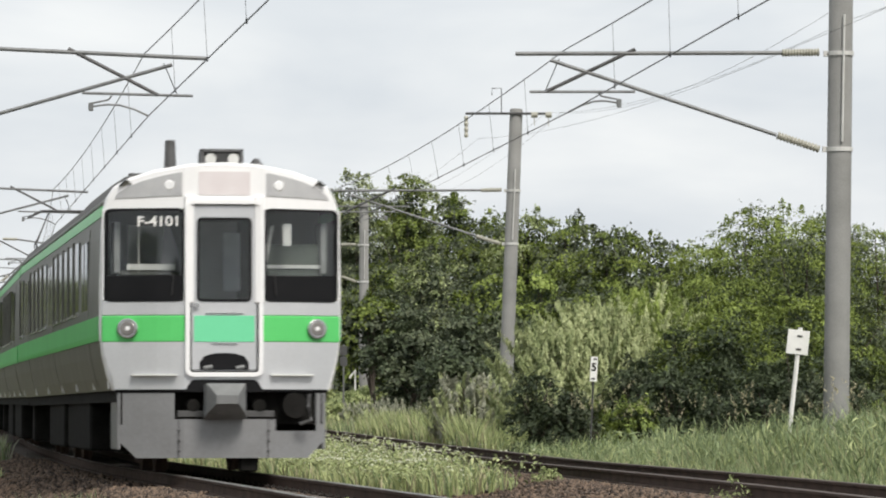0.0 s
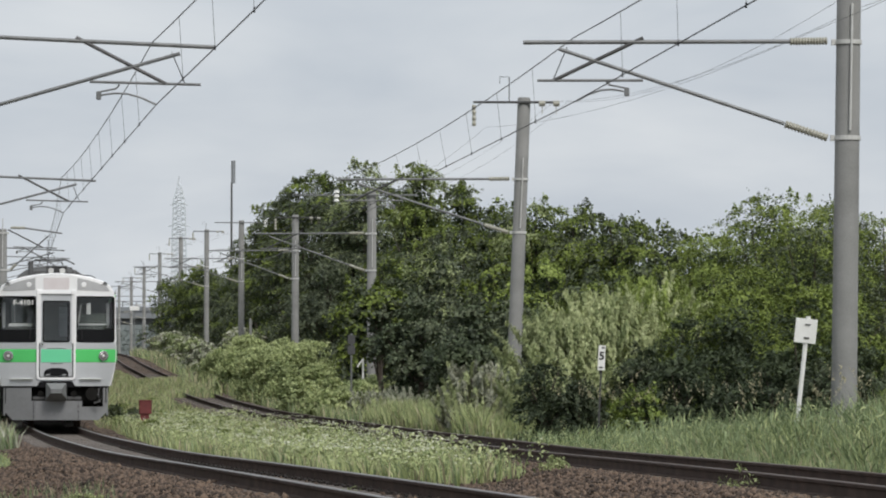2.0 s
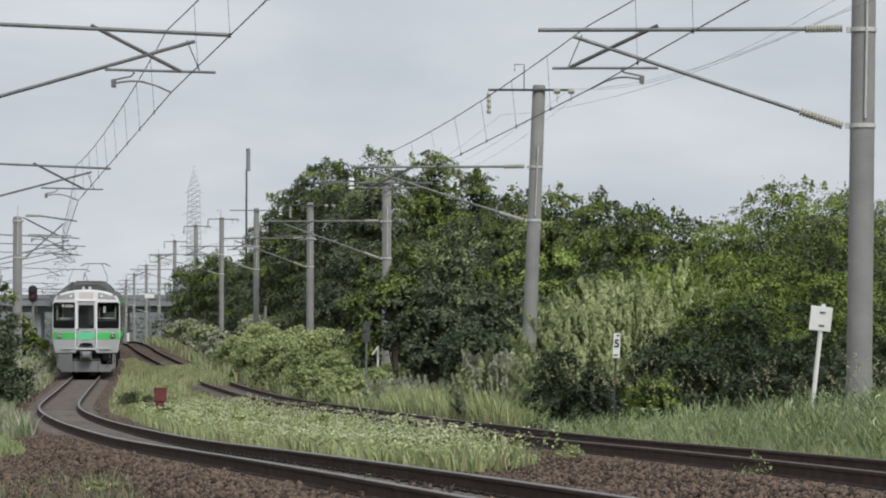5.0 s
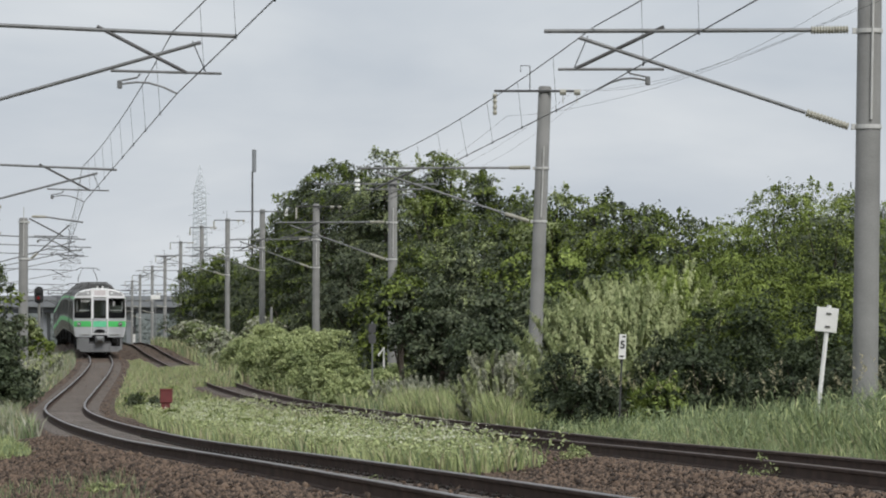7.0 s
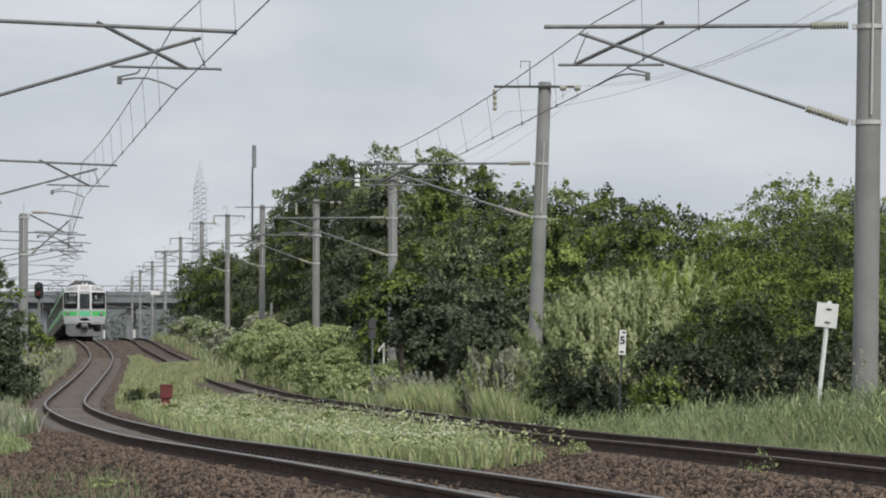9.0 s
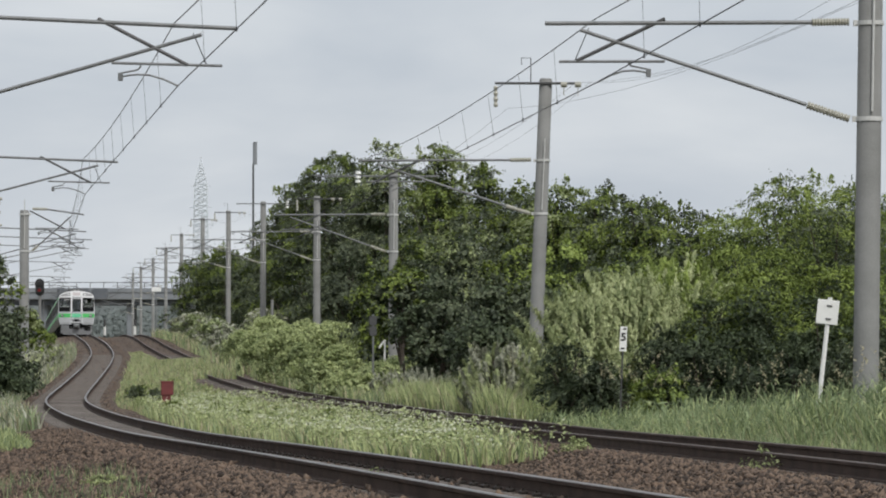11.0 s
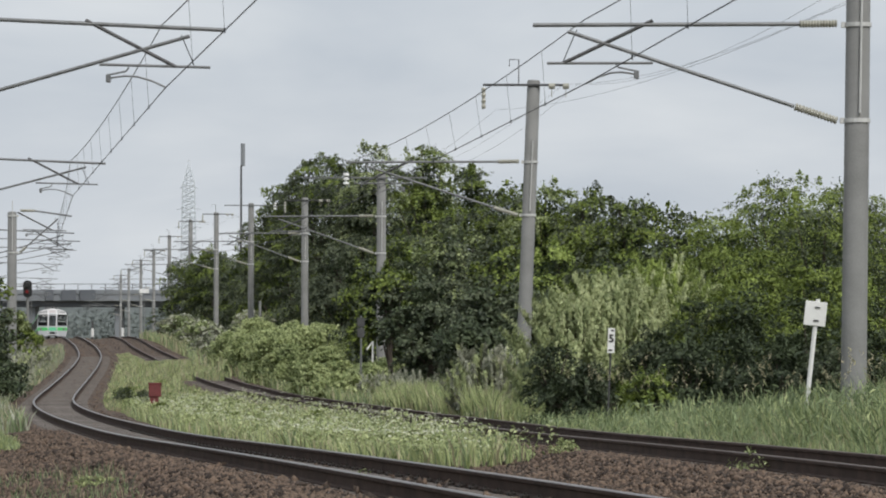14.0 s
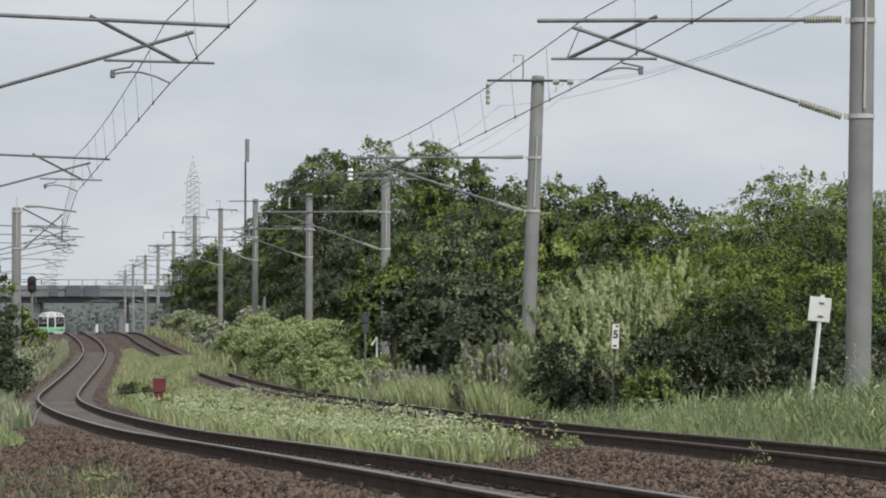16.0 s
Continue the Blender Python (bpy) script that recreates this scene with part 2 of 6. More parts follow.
def ground_z(x, d):
    bump = 0.05 * noise.noise(Vector((x * 0.5, d * 0.3, 0))) if abs(x - main_x(d)) > 1.6 and abs(x - side_x(d)) > 1.6 else 0.015 * noise.noise(Vector((x * 2, d * 2, 3)))
    return rail_z(d) + verge(x, d) + bump + (side_z(d) - rail_z(d)) * min(1.0, max(0.0, 3.0 - abs(x - side_x(d))))


def build_ground():
    ds = [-3000, -700, -150, -40, -10, 2] + list(np.arange(12, 60, 0.8)) + list(np.arange(60, 150, 2.0)) + list(np.arange(150, 320, 4.0)) + list(np.arange(320, 720, 20.0)) + [760, 1000, 1600, 2600, 4200]
    us = [-2600, -900, -300, -120, -60, -35, -24, -18, -14, -11, -9, -7.5, -6.4, -5.6, -5, -4.4, -3.9, -3.4, -3, -2.6, -2.2, -1.8, -1.4, -1.0, -0.5, 0, 0.5, 1.0, 1.4, 1.8, 2.2]
    mids = 12
    rights = [0.0, 0.5, 1.0, 1.4, 1.8, 2.2, 2.6, 3, 3.5, 4, 4.6, 5.2, 6, 7, 8.5, 10, 12, 15, 20, 28, 45, 80, 200, 700, 2600]
    g = Geo()
    rows = []
    for d in ds:
        a, b = main_x(d), side_x(d)
        xs = [a + u for u in us] + [a + 2.2 + (b - 1.2 - a - 2.2) * (i + 1) / (mids + 1) for i in range(mids)] + [b - 1.2 + u for u in rights]
        xs.sort()
        rows.append([(x, d, ground_z(x, min(d, 759)) if abs(x - a) < 100 else rail_z(min(d, 759)) - 1.0) for x in xs])
    k = len(rows[0])
    for r in rows:
        g.v += r
    for i in range(len(rows) - 1):
        for j in range(k - 1):
            x, d = rows[i][j][0], rows[i][j][1]
            u, w = abs(x - main_x(d)), abs(x - side_x(d))
            near = x > main_x(d) and d < 47 and x < side_x(d)
            left_bed = main_x(d) - (2.9 if d < 75 else 2.2) < x < main_x(d)
            g.f.append((i * k + j, i * k + j + 1, (i + 1) * k + j + 1, (i + 1) * k + j))
            g.m.append(1 if (u < 2.0 or w < 1.9 or near or left_bed) and d < 720 else 0)
    solid("ground", g, [M_SOIL, M_BALLAST], "earth and brown ballast bed under the railway", "ground", kind="structure", smooth=True)


build_ground()


# ---------- tracks ----------
GAUGE = 1.132
PROF = [(-0.062, -0.152), (-0.062, -0.142), (-0.012, -0.128), (-0.009, -0.045), (-0.032, -0.036), (-0.033, -0.008), (-0.026, 0.0),
        (0.026, 0.0), (0.033, -0.008), (0.032, -0.036), (0.009, -0.045), (0.012, -0.128), (0.062, -0.142), (0.062, -0.152)]


def across(fx, d):
    h = (fx(d + 1) - fx(d - 1)) / 2
    n = math.hypot(1, h)
    return Vector((1 / n, -h / n, 0)), math.atan2(-h, 1)


def build_track(name, fx, fz, top, label):
    track = thing(name, pose(0, 0, 0), label, "railway track", kind="structure")
    for s in (-0.5, 0.5):
        g = Geo()
        rings = []
        for d in list(np.arange(14, 150, 1.5)) + list(np.arange(150, 330, 3.0)) + list(np.arange(330, 700, 10.0)):
            n, _ = across(fx, d)
            c = Vector((fx(d), d, fz(d))) + n * s * GAUGE
            rings.append([c + n * u + Vector((0, 0, w)) for u, w in PROF])
        g.loft(rings)
        kk = len(PROF)
        for i in range(len(g.f) - 2):
            if i % kk in (5, 6, 7):
                g.m[i] = 1
        part("rail", g, [M_RAIL, top], track, "brown rusty steel rail with a worn head")
    return track


main_track = build_track("railway_track", main_x, rail_z, M_RAILTOP, "curving single railway track with shiny rails in brown ballast")
side_track = build_track("railway_track", side_x, side_z, M_RAILTOP2, "parallel railway track with dull rusty rails among weeds")


# ---------- overhead line poles ----------
def ribbed(g, a, b, r, n=13, mi=0):
    """A porcelain insulator with sheds, from a to b."""
    a, b = Vector(a), Vector(b)
    pts, rs = [], []
    for i in range(n):
        for f, q in ((0.05, 0.72), (0.3, 1.0), (0.55, 0.95), (0.8, 0.72)):
            pts.append(a.lerp(b, (i + f) / n))
            rs.append(r * q)
    g.tube(pts, rs, 10, mi)


def catenary_pole(x, d, side, reach, height, lean=0.0, cross=True, cantilever=True, group="catenary poles", r0=0.185, r1=0.165, br=(1.70, 0.45), reg=(0.2, 1.7), st=(1.47, 0.75), droop=0.02, long_arm=None):
    """side: -1 when the bracket reaches to the left of the pole, 1 to the right. Its heights count from the rail tops."""
    zr, zg = rail_z(d), ground_z(x, d)
    p = thing("catenary_pole", pose(x, d, zg - 0.05), "grey round concrete pole carrying overhead line brackets", "utility pole", group)
    o = cat_z(d) - zg + 0.05
    height += zr - cat_z(d)
    g = Geo()
    g.tube([(0, 0, -0.3), (0, 0, 0.3), (0, 0, height + o - 0.04), (0, 0, height + o)], [r0, r0, r1, r1 - 0.03], 20)
    part("shaft", g, M_CONC, p, smooth=True, at=pose(0, 0, 0, 0, lean, 0))
    q = math.tan(radians(lean))
    rr = r0 + (r1 - r0) * 0.7 + 0.008
    for z in (5.86, 4.5) if cantilever else (height - 0.9,):
        g = Geo()
        w = q * (z + o)
        g.tube([(w, 0, z + o - 0.03), (w, 0, z + o + 0.03)], rr + 0.012, 20)
        g.box(w + side * (rr + 0.01) - 0.05, w + side * (rr + 0.01) + 0.05, -0.04, 0.04, z + o - 0.04, z + o + 0.04)
        part("band", g, M_BAND, p)
    g = Geo()
    g.tube([(0.02 + q * (4.6 + o), -rr - 0.02, 4.6 + o), (0.03 + q * (6.4 + o), -rr - 0.02, 6.4 + o)], 0.018, 6)
    part("conduit", g, M_BAND, p, "pale conduit strip down the shaft")
    if cantilever:
        s = side
        qa, qb = q * (5.9 + o), q * (4.5 + o)
        g = Geo()
        g.tube([(qa + s * (rr + 0.62), 0, 5.85 + droop + o), (s * reach, 0, 5.85 + o)], 0.03, 8)
        part("top_tube", g, M_GALV, p)
        g = Geo()
        ribbed(g, (qa + s * (rr + 0.12), 0, 5.86 + droop + o), (qa + s * (rr + 0.66), 0, 5.85 + droop + o), 0.06)
        part("insulator", g, M_PORC, p, "ribbed porcelain insulator")
        g = Geo()
        e = (s * (reach - 0.5), 0, 5.76 + o)
        a = (qb + s * (rr + 0.1), 0, 4.5 + o)
        b = tuple(a[i] + (e[i] - a[i]) * 0.16 for i in range(3))
        g.tube([b, e], 0.027, 8)
        part("strut", g, M_GALV, p)
        g = Geo()
        ribbed(g, a, b, 0.06)
        part("insulator", g, M_PORC, p, "ribbed porcelain insulator")
        g = Geo()
        g.tube([(s * (reach - br[0]), 0, 5.91 + droop * 0.4 + o), (s * (reach - br[1]), 0, 5.32 + o)], 0.027, 8)
        part("brace", g, M_STEELDK, p)
        g = Geo()
        g.tube([(s * (reach - reg[0]), 0, 5.31 + o), (s * (reach - reg[1]), 0, 5.31 + droop * 0.2 + o)], 0.02, 8)
        part("registration_tube", g, M_GALV, p)
        g = Geo()
        t0, t1 = Vector((s * (reach - st[0]), 0, 5.15 + o)), Vector((s * (reach - st[1]), 0, 5.02 + o))
        g.tube([t0.lerp(t1, u) + Vector((0, 0, 0.09 * math.sin(math.pi * u))) for u in (0, 0.15, 0.3, 0.5, 0.75, 1)], 0.016, 6)
        g.box(t0.x - 0.035, t0.x + 0.035, -0.03, 0.03, t0.z - 0.06, t0.z + 0.06, 0, 0.01)
        g.tube([t0 + Vector((0, 0, 0.05)), (t0.x - s * -0.25, 0, t0.z + 0.1), (t0.x - s * -0.3, 0, 5.31 + o)], 0.014, 5)
        part("steady_arm", g, M_GALV, p)
        g = Geo()
        g.tube([(s * (reach - 0.62), 0, 5.78 + o), (s * (reach - 0.42), 0, 5.31 + o)], 0.008, 5)
        part("dropper_wire", g, M_WIRE, p)
    if cross:
        g = Geo()
        g.box(-0.98, 1.22, -0.2, -0.13, height + o - 0.17, height + o - 0.11, 0, 0.01)
        part("crossarm", g, M_STEELDK, p)
        g = Geo()
        ribbed(g, (-0.96, -0.16, height + o - 0.2), (-0.96, -0.16, height + o - 0.78), 0.06, 4)
        part("insulator", g, M_PORC, p, "hanging string insulator")
        for u in (0.78, 1.14):
            g = Geo()
            g.tube([(u - 0.08, -0.16, height + o - 0.17), (u + 0.08, -0.16, height + o - 0.17)], 0.075, 10)
            g.tube([(u, -0.16, height + o - 0.17), (u, -0.16, height + o - 0.45)], 0.01, 5)
            part("insulator", g, M_PORC, p, "spool insulator with a hanging wire loop")
        g = Geo()
        g.tube([(-0.06, 0, height + o - 0.1), (-0.06, 0, height + o + 0.52), (-0.3, 0, height + o + 0.52), (-0.3, 0, height + o + 0.35)], 0.015, 6)
        part("finial_bracket", g, M_STEELDK, p)
    if long_arm:
        z = height + o - 0.14
        part("crossarm", Geo().box(long_arm[0], long_arm[1], -0.22, -0.15, z - 0.03, z + 0.03, 0, 0.01), M_GALV, p, "long pale steel crossarm")
        for u in long_arm[2:]:
            g = Geo()
            for q in (0.12, -0.04, -0.2):
                g.tube([(u, -0.18, z + q + 0.07), (u, -0.18, z + q + 0.05), (u, -0.18, z + q - 0.03), (u, -0.18, z + q - 0.06)], [0.03, 0.09, 0.115, 0.03], 12)
            part("insulator", g, M_WHITEP, p, "white disc insulator string")
    return p


RIGHT_POLES = [(56, 5.86, 9.4, 0.75, 4.53), (101, 2.10, 8.38, 2.1, 4.47), (146, -2.12, 7.75, 0, 4.3), (192, -6.5, 7.9, 0, 4.2), (237, -11.25, 8.4, 0, 4.6), (280, -15.75, 8.8, 0, 5.2),
               (325, -20.4, 9.9, 0, 5.4), (370, -25.2, 10.3, 0, 5.6), (415, -29.9, 10.5, 0, 5.6), (461, -34.7, 10.6, 0, 5.6), (508, -39.8, 10.6, 0, 5.6), (555, -44.6, 10.6, 0, 5.6)]
for d, x, h, lean, reach in RIGHT_POLES:
    catenary_pole(x, d, -1, reach, h, lean, cross=d not in (146, 237), long_arm={146: (-2.85, 1.7, -1.3), 237: (-1.6, 1.9, 1.45)}.get(d))
LEFT_POLES = [(57, -8.3, 8.4, 5.2), (102, -14.2, 8.4, 5.6), (146, -15.75, 6.35, 2.2), (192, -23.0, 7.9, 5.3), (237, -28.2, 7.9, 6.7), (280, -33.0, 7.9, 7.1), (325, -38.2, 7.9, 7.3), (370, -43.3, 8.2, 7.7),
              (415, -48.3, 8.2, 8.0), (461, -53.5, 8.2, 8.4)]
for d, x, h, reach in LEFT_POLES:
    catenary_pole(x, d, 1, reach, h, cross=d != 146, br=(2.0, 0.7), reg=(0.2, 1.8), st=(1.67, 0.84), droop=0.2)


# ---------- overhead wires ----------
def wire_run(name, stations, sag, r, label, n=12, droppers=None):
    """stations: points along the line; the wire sags between them."""
    g = Geo()
    pts = []
    for (a, b) in zip(stations[:-1], stations[1:]):
        a, b = Vector(a), Vector(b)
        for i in range(n):
            u = i / n
            pts.append(a.lerp(b, u) - Vector((0, 0, sag * 4 * u * (1 - u))))
    pts.append(Vector(stations[-1]))
    g.tube(pts, r, 5)
    w = solid(name, g, M_WIRE, label, "overhead wire")
    if droppers:
        for (a, b, c, e) in droppers:
            for i in range(1, 9):
                u = i / 9
                top = Vector(a).lerp(Vector(b), u) - Vector((0, 0, sag * 4 * u * (1 - u)))
                low = Vector(c).lerp(Vector(e), u)
                k = Geo()
                k.tube([top, low], 0.003, 4)
                k.tube([low + Vector((0, 0, 0.03)), low - Vector((0, 0, 0.03))], 0.012, 5)
                part("dropper", k, M_WIRE, w)
    return w


# how far inside the bracket's tip the contact and carrier wires hang, where it differs: pulled and pushed in turn
WIRE_IN = {(-1, 101): (0.5, 0.25), (1, 146): (0.5, 0.45), (-1, 192): (0.5, 0.4), (1, 237): (0.6, 0.5)}


def overhead(fx, poles, side, first):
    low, high = [], []
    for i, (d, x, reach) in enumerate(poles):
        zz = cat_z(d)
        a, b = WIRE_IN.get((side, d), (0.84, 0.9) if side > 0 else (0.75, 0.72))
        low.append((x + side * (reach - a), d, zz + 5.02))
        high.append((x + side * (reach - b), d, zz + 5.92))
    low.insert(0, (first[0], first[1], rail_z(first[1]) + 5.02))
    high.insert(0, (first[0], first[1], rail_z(first[1]) + 5.95))
    drops = [(high[i], high[i + 1], low[i], low[i + 1]) for i in range(min(5, len(low) - 1))]
    wire_run("contact_wire", low, 0.0, 0.0085, "thin dark contact wire above the track")
    wire_run("messenger_wire", high, 0.2, 0.0085, "sagging carrier wire with thin droppers to the contact wire", droppers=drops)


overhead(main_x, [(d, x, r) for d, x, h, r in LEFT_POLES], 1, (2.2, 14))
overhead(side_x, [(d, x, r) for d, x, h, le, r in RIGHT_POLES], -1, (5.95, 14))


def feeder(points, r, label, sag=0.5):
    wire_run("feeder_wire", points, sag, r, label, n=10)


for off, up, near, sag in ((0.78, -0.12, 6.35, 0.35), (1.14, -0.12, 6.75, 0.5), (-0.96, -0.78, 6.0, 0.3)):
    far_pts = [(x + off + h * math.tan(radians(le)), d - 0.16, rail_z(d) + h + up) for d, x, h, le, r in RIGHT_POLES[1:]]
    feeder([(9.0 + off, 14, 6.6 + near - 6.2), (5.86 + off * 0.4, 56.3, near - 0.1)] + far_pts, 0.0032, "thin feeder wire strung from pole to pole", sag)


# ---------- train ----------
# stainless sides darkened in colour for shade and dark reflections
M_SHELL_SHADED = mat("stainless_side_shaded", (0.17, 0.17, 0.152), (0.11, 0.11, 0.098), 0.45, 0.4, 1.5, 30.0, 0.05)
M_FACE = mat("silver_grey_paint", (0.62, 0.63, 0.645), (0.52, 0.53, 0.545), 0.32, 0.4, 1.2, 30.0, 0.03)
M_FACEW = mat("glossy_white_paint", (0.86, 0.86, 0.86), (0.78, 0.78, 0.78), 0.3, 0.0, 1.2, 30.0, 0.02)
M_GREEN = mat("light_green_paint", (0.10, 0.58, 0.16), (0.08, 0.5, 0.13), 0.35, 0.0, 1.2, 30.0, 0.02)
M_DOORGREEN = mat("mint_green_panel", (0.16, 0.66, 0.36), (0.14, 0.6, 0.32), 0.35, 0.0, 1.2, 30.0, 0.02)
M_ROOF = mat("roof_grey", (0.11, 0.11, 0.107), (0.06, 0.06, 0.06), 0.8, 0.0, 1.5, 20.0, 0.2)
# near black, painting the shade below the floor into the underframe
M_UNDER_SHADED = mat("underframe_shaded", (0.02, 0.019, 0.018), (0.009, 0.009, 0.008), 0.95, 0.0, 4.0, 30.0, 0.3, spec=0.1)
M_SKIRT = mat("skirt_grey_paint", (0.25, 0.255, 0.26), (0.18, 0.18, 0.182), 0.45, 0.2, 1.5, 25.0, 0.06)
# black of the window masks, also used to paint shaded hollows
M_MASK_AND_SHADE = mat("black_mask_and_shade", (0.01, 0.01, 0.011), (0.006, 0.006, 0.007), 0.35, 0.0, 3.0, 30.0, 0.0, spec=0.2)
M_CAB = mat("cab_lining", (0.10, 0.105, 0.10), (0.05, 0.052, 0.05), 0.8, 0.0, 3.0)
M_GLASS = glass("window_glass", (0.86, 0.88, 0.88))
M_DARKGLASS = mat("dark_side_glass", (0.03, 0.035, 0.035), (0.02, 0.022, 0.022), 0.08, 0.0, 1.0, 3.0, 0.0)
M_LENS = mat("lamp_lens", (0.26, 0.245, 0.235), (0.16, 0.15, 0.145), 0.12, 0.2, 8.0, 40.0, 0.1)
M_DISPLAY = mat("blank_display", (0.72, 0.68, 0.68), (0.64, 0.58, 0.58), 0.2, 0.0, 3.0)
M_CHROME = mat("polished_steel", (0.55, 0.55, 0.55), (0.42, 0.42, 0.42), 0.25, 0.9, 4.0)
CAR_LEN = 20.8


def half_profile():
    """Body outline from the sill over the roof, right half, going up."""
    return [(1.29, 1.0), (1.35, 1.15), (1.41, 1.4), (1.445, 1.65), (1.445, 2.2), (1.43, 2.8), (1.41, 3.14), (1.37, 3.28), (1.28, 3.42), (1.12, 3.515), (0.82, 3.61), (0.4, 3.68), (0.0, 3.70)]


def outline(scale=1.0, dz=0.0):
    r = half_profile()
    full = r + [(-x, z) for x, z in reversed(r[:-1])]
    return [(x * scale, 1.0 + (z - 1.0) * (1 - dz) if z > 1.0 else z) for x, z in full]


def swept(x):
    """How far the cab front falls back towards its corners."""
    u = max(0.0, abs(x) - 0.47) / 0.95
    return 0.18 * u + 0.17 * u * u


def ring_at(y, inset, front=False):
    return [(x - inset * (1 if x > 0 else -1 if x < 0 else 0), y + (swept(x) if front else 0.0), z - (inset * 0.8 if z > 3.3 else 0)) for x, z in outline()]


def slab(x0, x1, z0, z1, y0, y1, mi=0, ch=0.012):
    return Geo().box(x0, x1, y0, y1, z0, z1, mi, ch)


def rounded_plate(x0, x1, z0, z1, y0, y1, r=0.06, seg=4):
    g = Geo()
    pts = []
    for cx, cz, a0 in ((x1 - r, z1 - r, 0), (x0 + r, z1 - r, 90), (x0 + r, z0 + r, 180), (x1 - r, z0 + r, 270)):
        for i in range(seg + 1):
            a = radians(a0 + 90 * i / seg)
            pts.append((cx + r * math.cos(a), cz + r * math.sin(a)))
    return g.loft([[(x, y1, z) for x, z in pts], [(x, y0 + 0.006, z) for x, z in pts], [(x * 0.997 + 0.003 * (x0 + x1) / 2, y0, z) for x, z in pts]])


def rounded_frame(x0, x1, z0, z1, w, y0, y1, r=0.08, seg=4):
    """A rounded rectangular frame of width w, going round an opening."""
    def loop(d):
        rr = max(0.01, r - d)
        pts = []
        for cx, cz, a0 in ((x1 - d - rr, z1 - d - rr, 0), (x0 + d + rr, z1 - d - rr, 90), (x0 + d + rr, z0 + d + rr, 180), (x1 - d - rr, z0 + d + rr, 270)):
            for i in range(seg + 1):
                a = radians(a0 + 90 * i / seg)
                pts.append((cx + rr * math.cos(a), cz + rr * math.sin(a)))
        return pts
    a, b = loop(0), loop(w)
    k = len(a)
    g = Geo()
    rings = [[(x, y1, z) for x, z in a], [(x, y0, z) for x, z in a], [(x, y0, z) for x, z in b], [(x, y1, z) for x, z in b]]
    g.loft(rings + [rings[0]], False, False)
    return g


def side_panel(s, y0, y1, z0, z1, off):
    """A thin panel that follows the body side from z0 to z1."""
    prof = half_profile()[:8]
    zz = [p[1] for p in prof]
    xx = [p[0] for p in prof]
    hs = [z0] + [z for z in zz if z0 < z < z1] + [z1]
    out = [(s * (float(np.interp(z, zz, xx)) + off), z) for z in hs]
    inn = [(s * (float(np.interp(z, zz, xx)) - 0.01), z) for z in reversed(hs)]
    return Geo().loft([[(x, y, z) for x, z in out + inn] for y in (y0, y1)])


def bogie(car, y):
    b = part("bogie", Geo().box(-1.0, -0.86, y - 1.6, y + 1.6, 0.24, 0.8, 0, 0.05).box(0.86, 1.0, y - 1.6, y + 1.6, 0.24, 0.8, 0, 0.03).box(-0.9, 0.9, y - 0.25, y + 0.25, 0.45, 0.8, 0, 0.03), M_UNDER_SHADED, car)
    for dy in (-1.05, 1.05):
        for s in (-1, 1):
            g = Geo()
            g.tube([(s * 0.5, y + dy, 0.43), (s * 0.505, y + dy, 0.43), (s * 0.53, y + dy, 0.43), (s * 0.56, y + dy, 0.43), (s * 0.63, y + dy, 0.43)], [0.455, 0.46, 0.45, 0.43, 0.427], 28)
            part("wheel", g, M_RAIL, b)
        part("axle", Geo().tube([(-0.6, y + dy, 0.43), (0.6, y + dy, 0.43)], 0.08, 10), M_UNDER_SHADED, b)


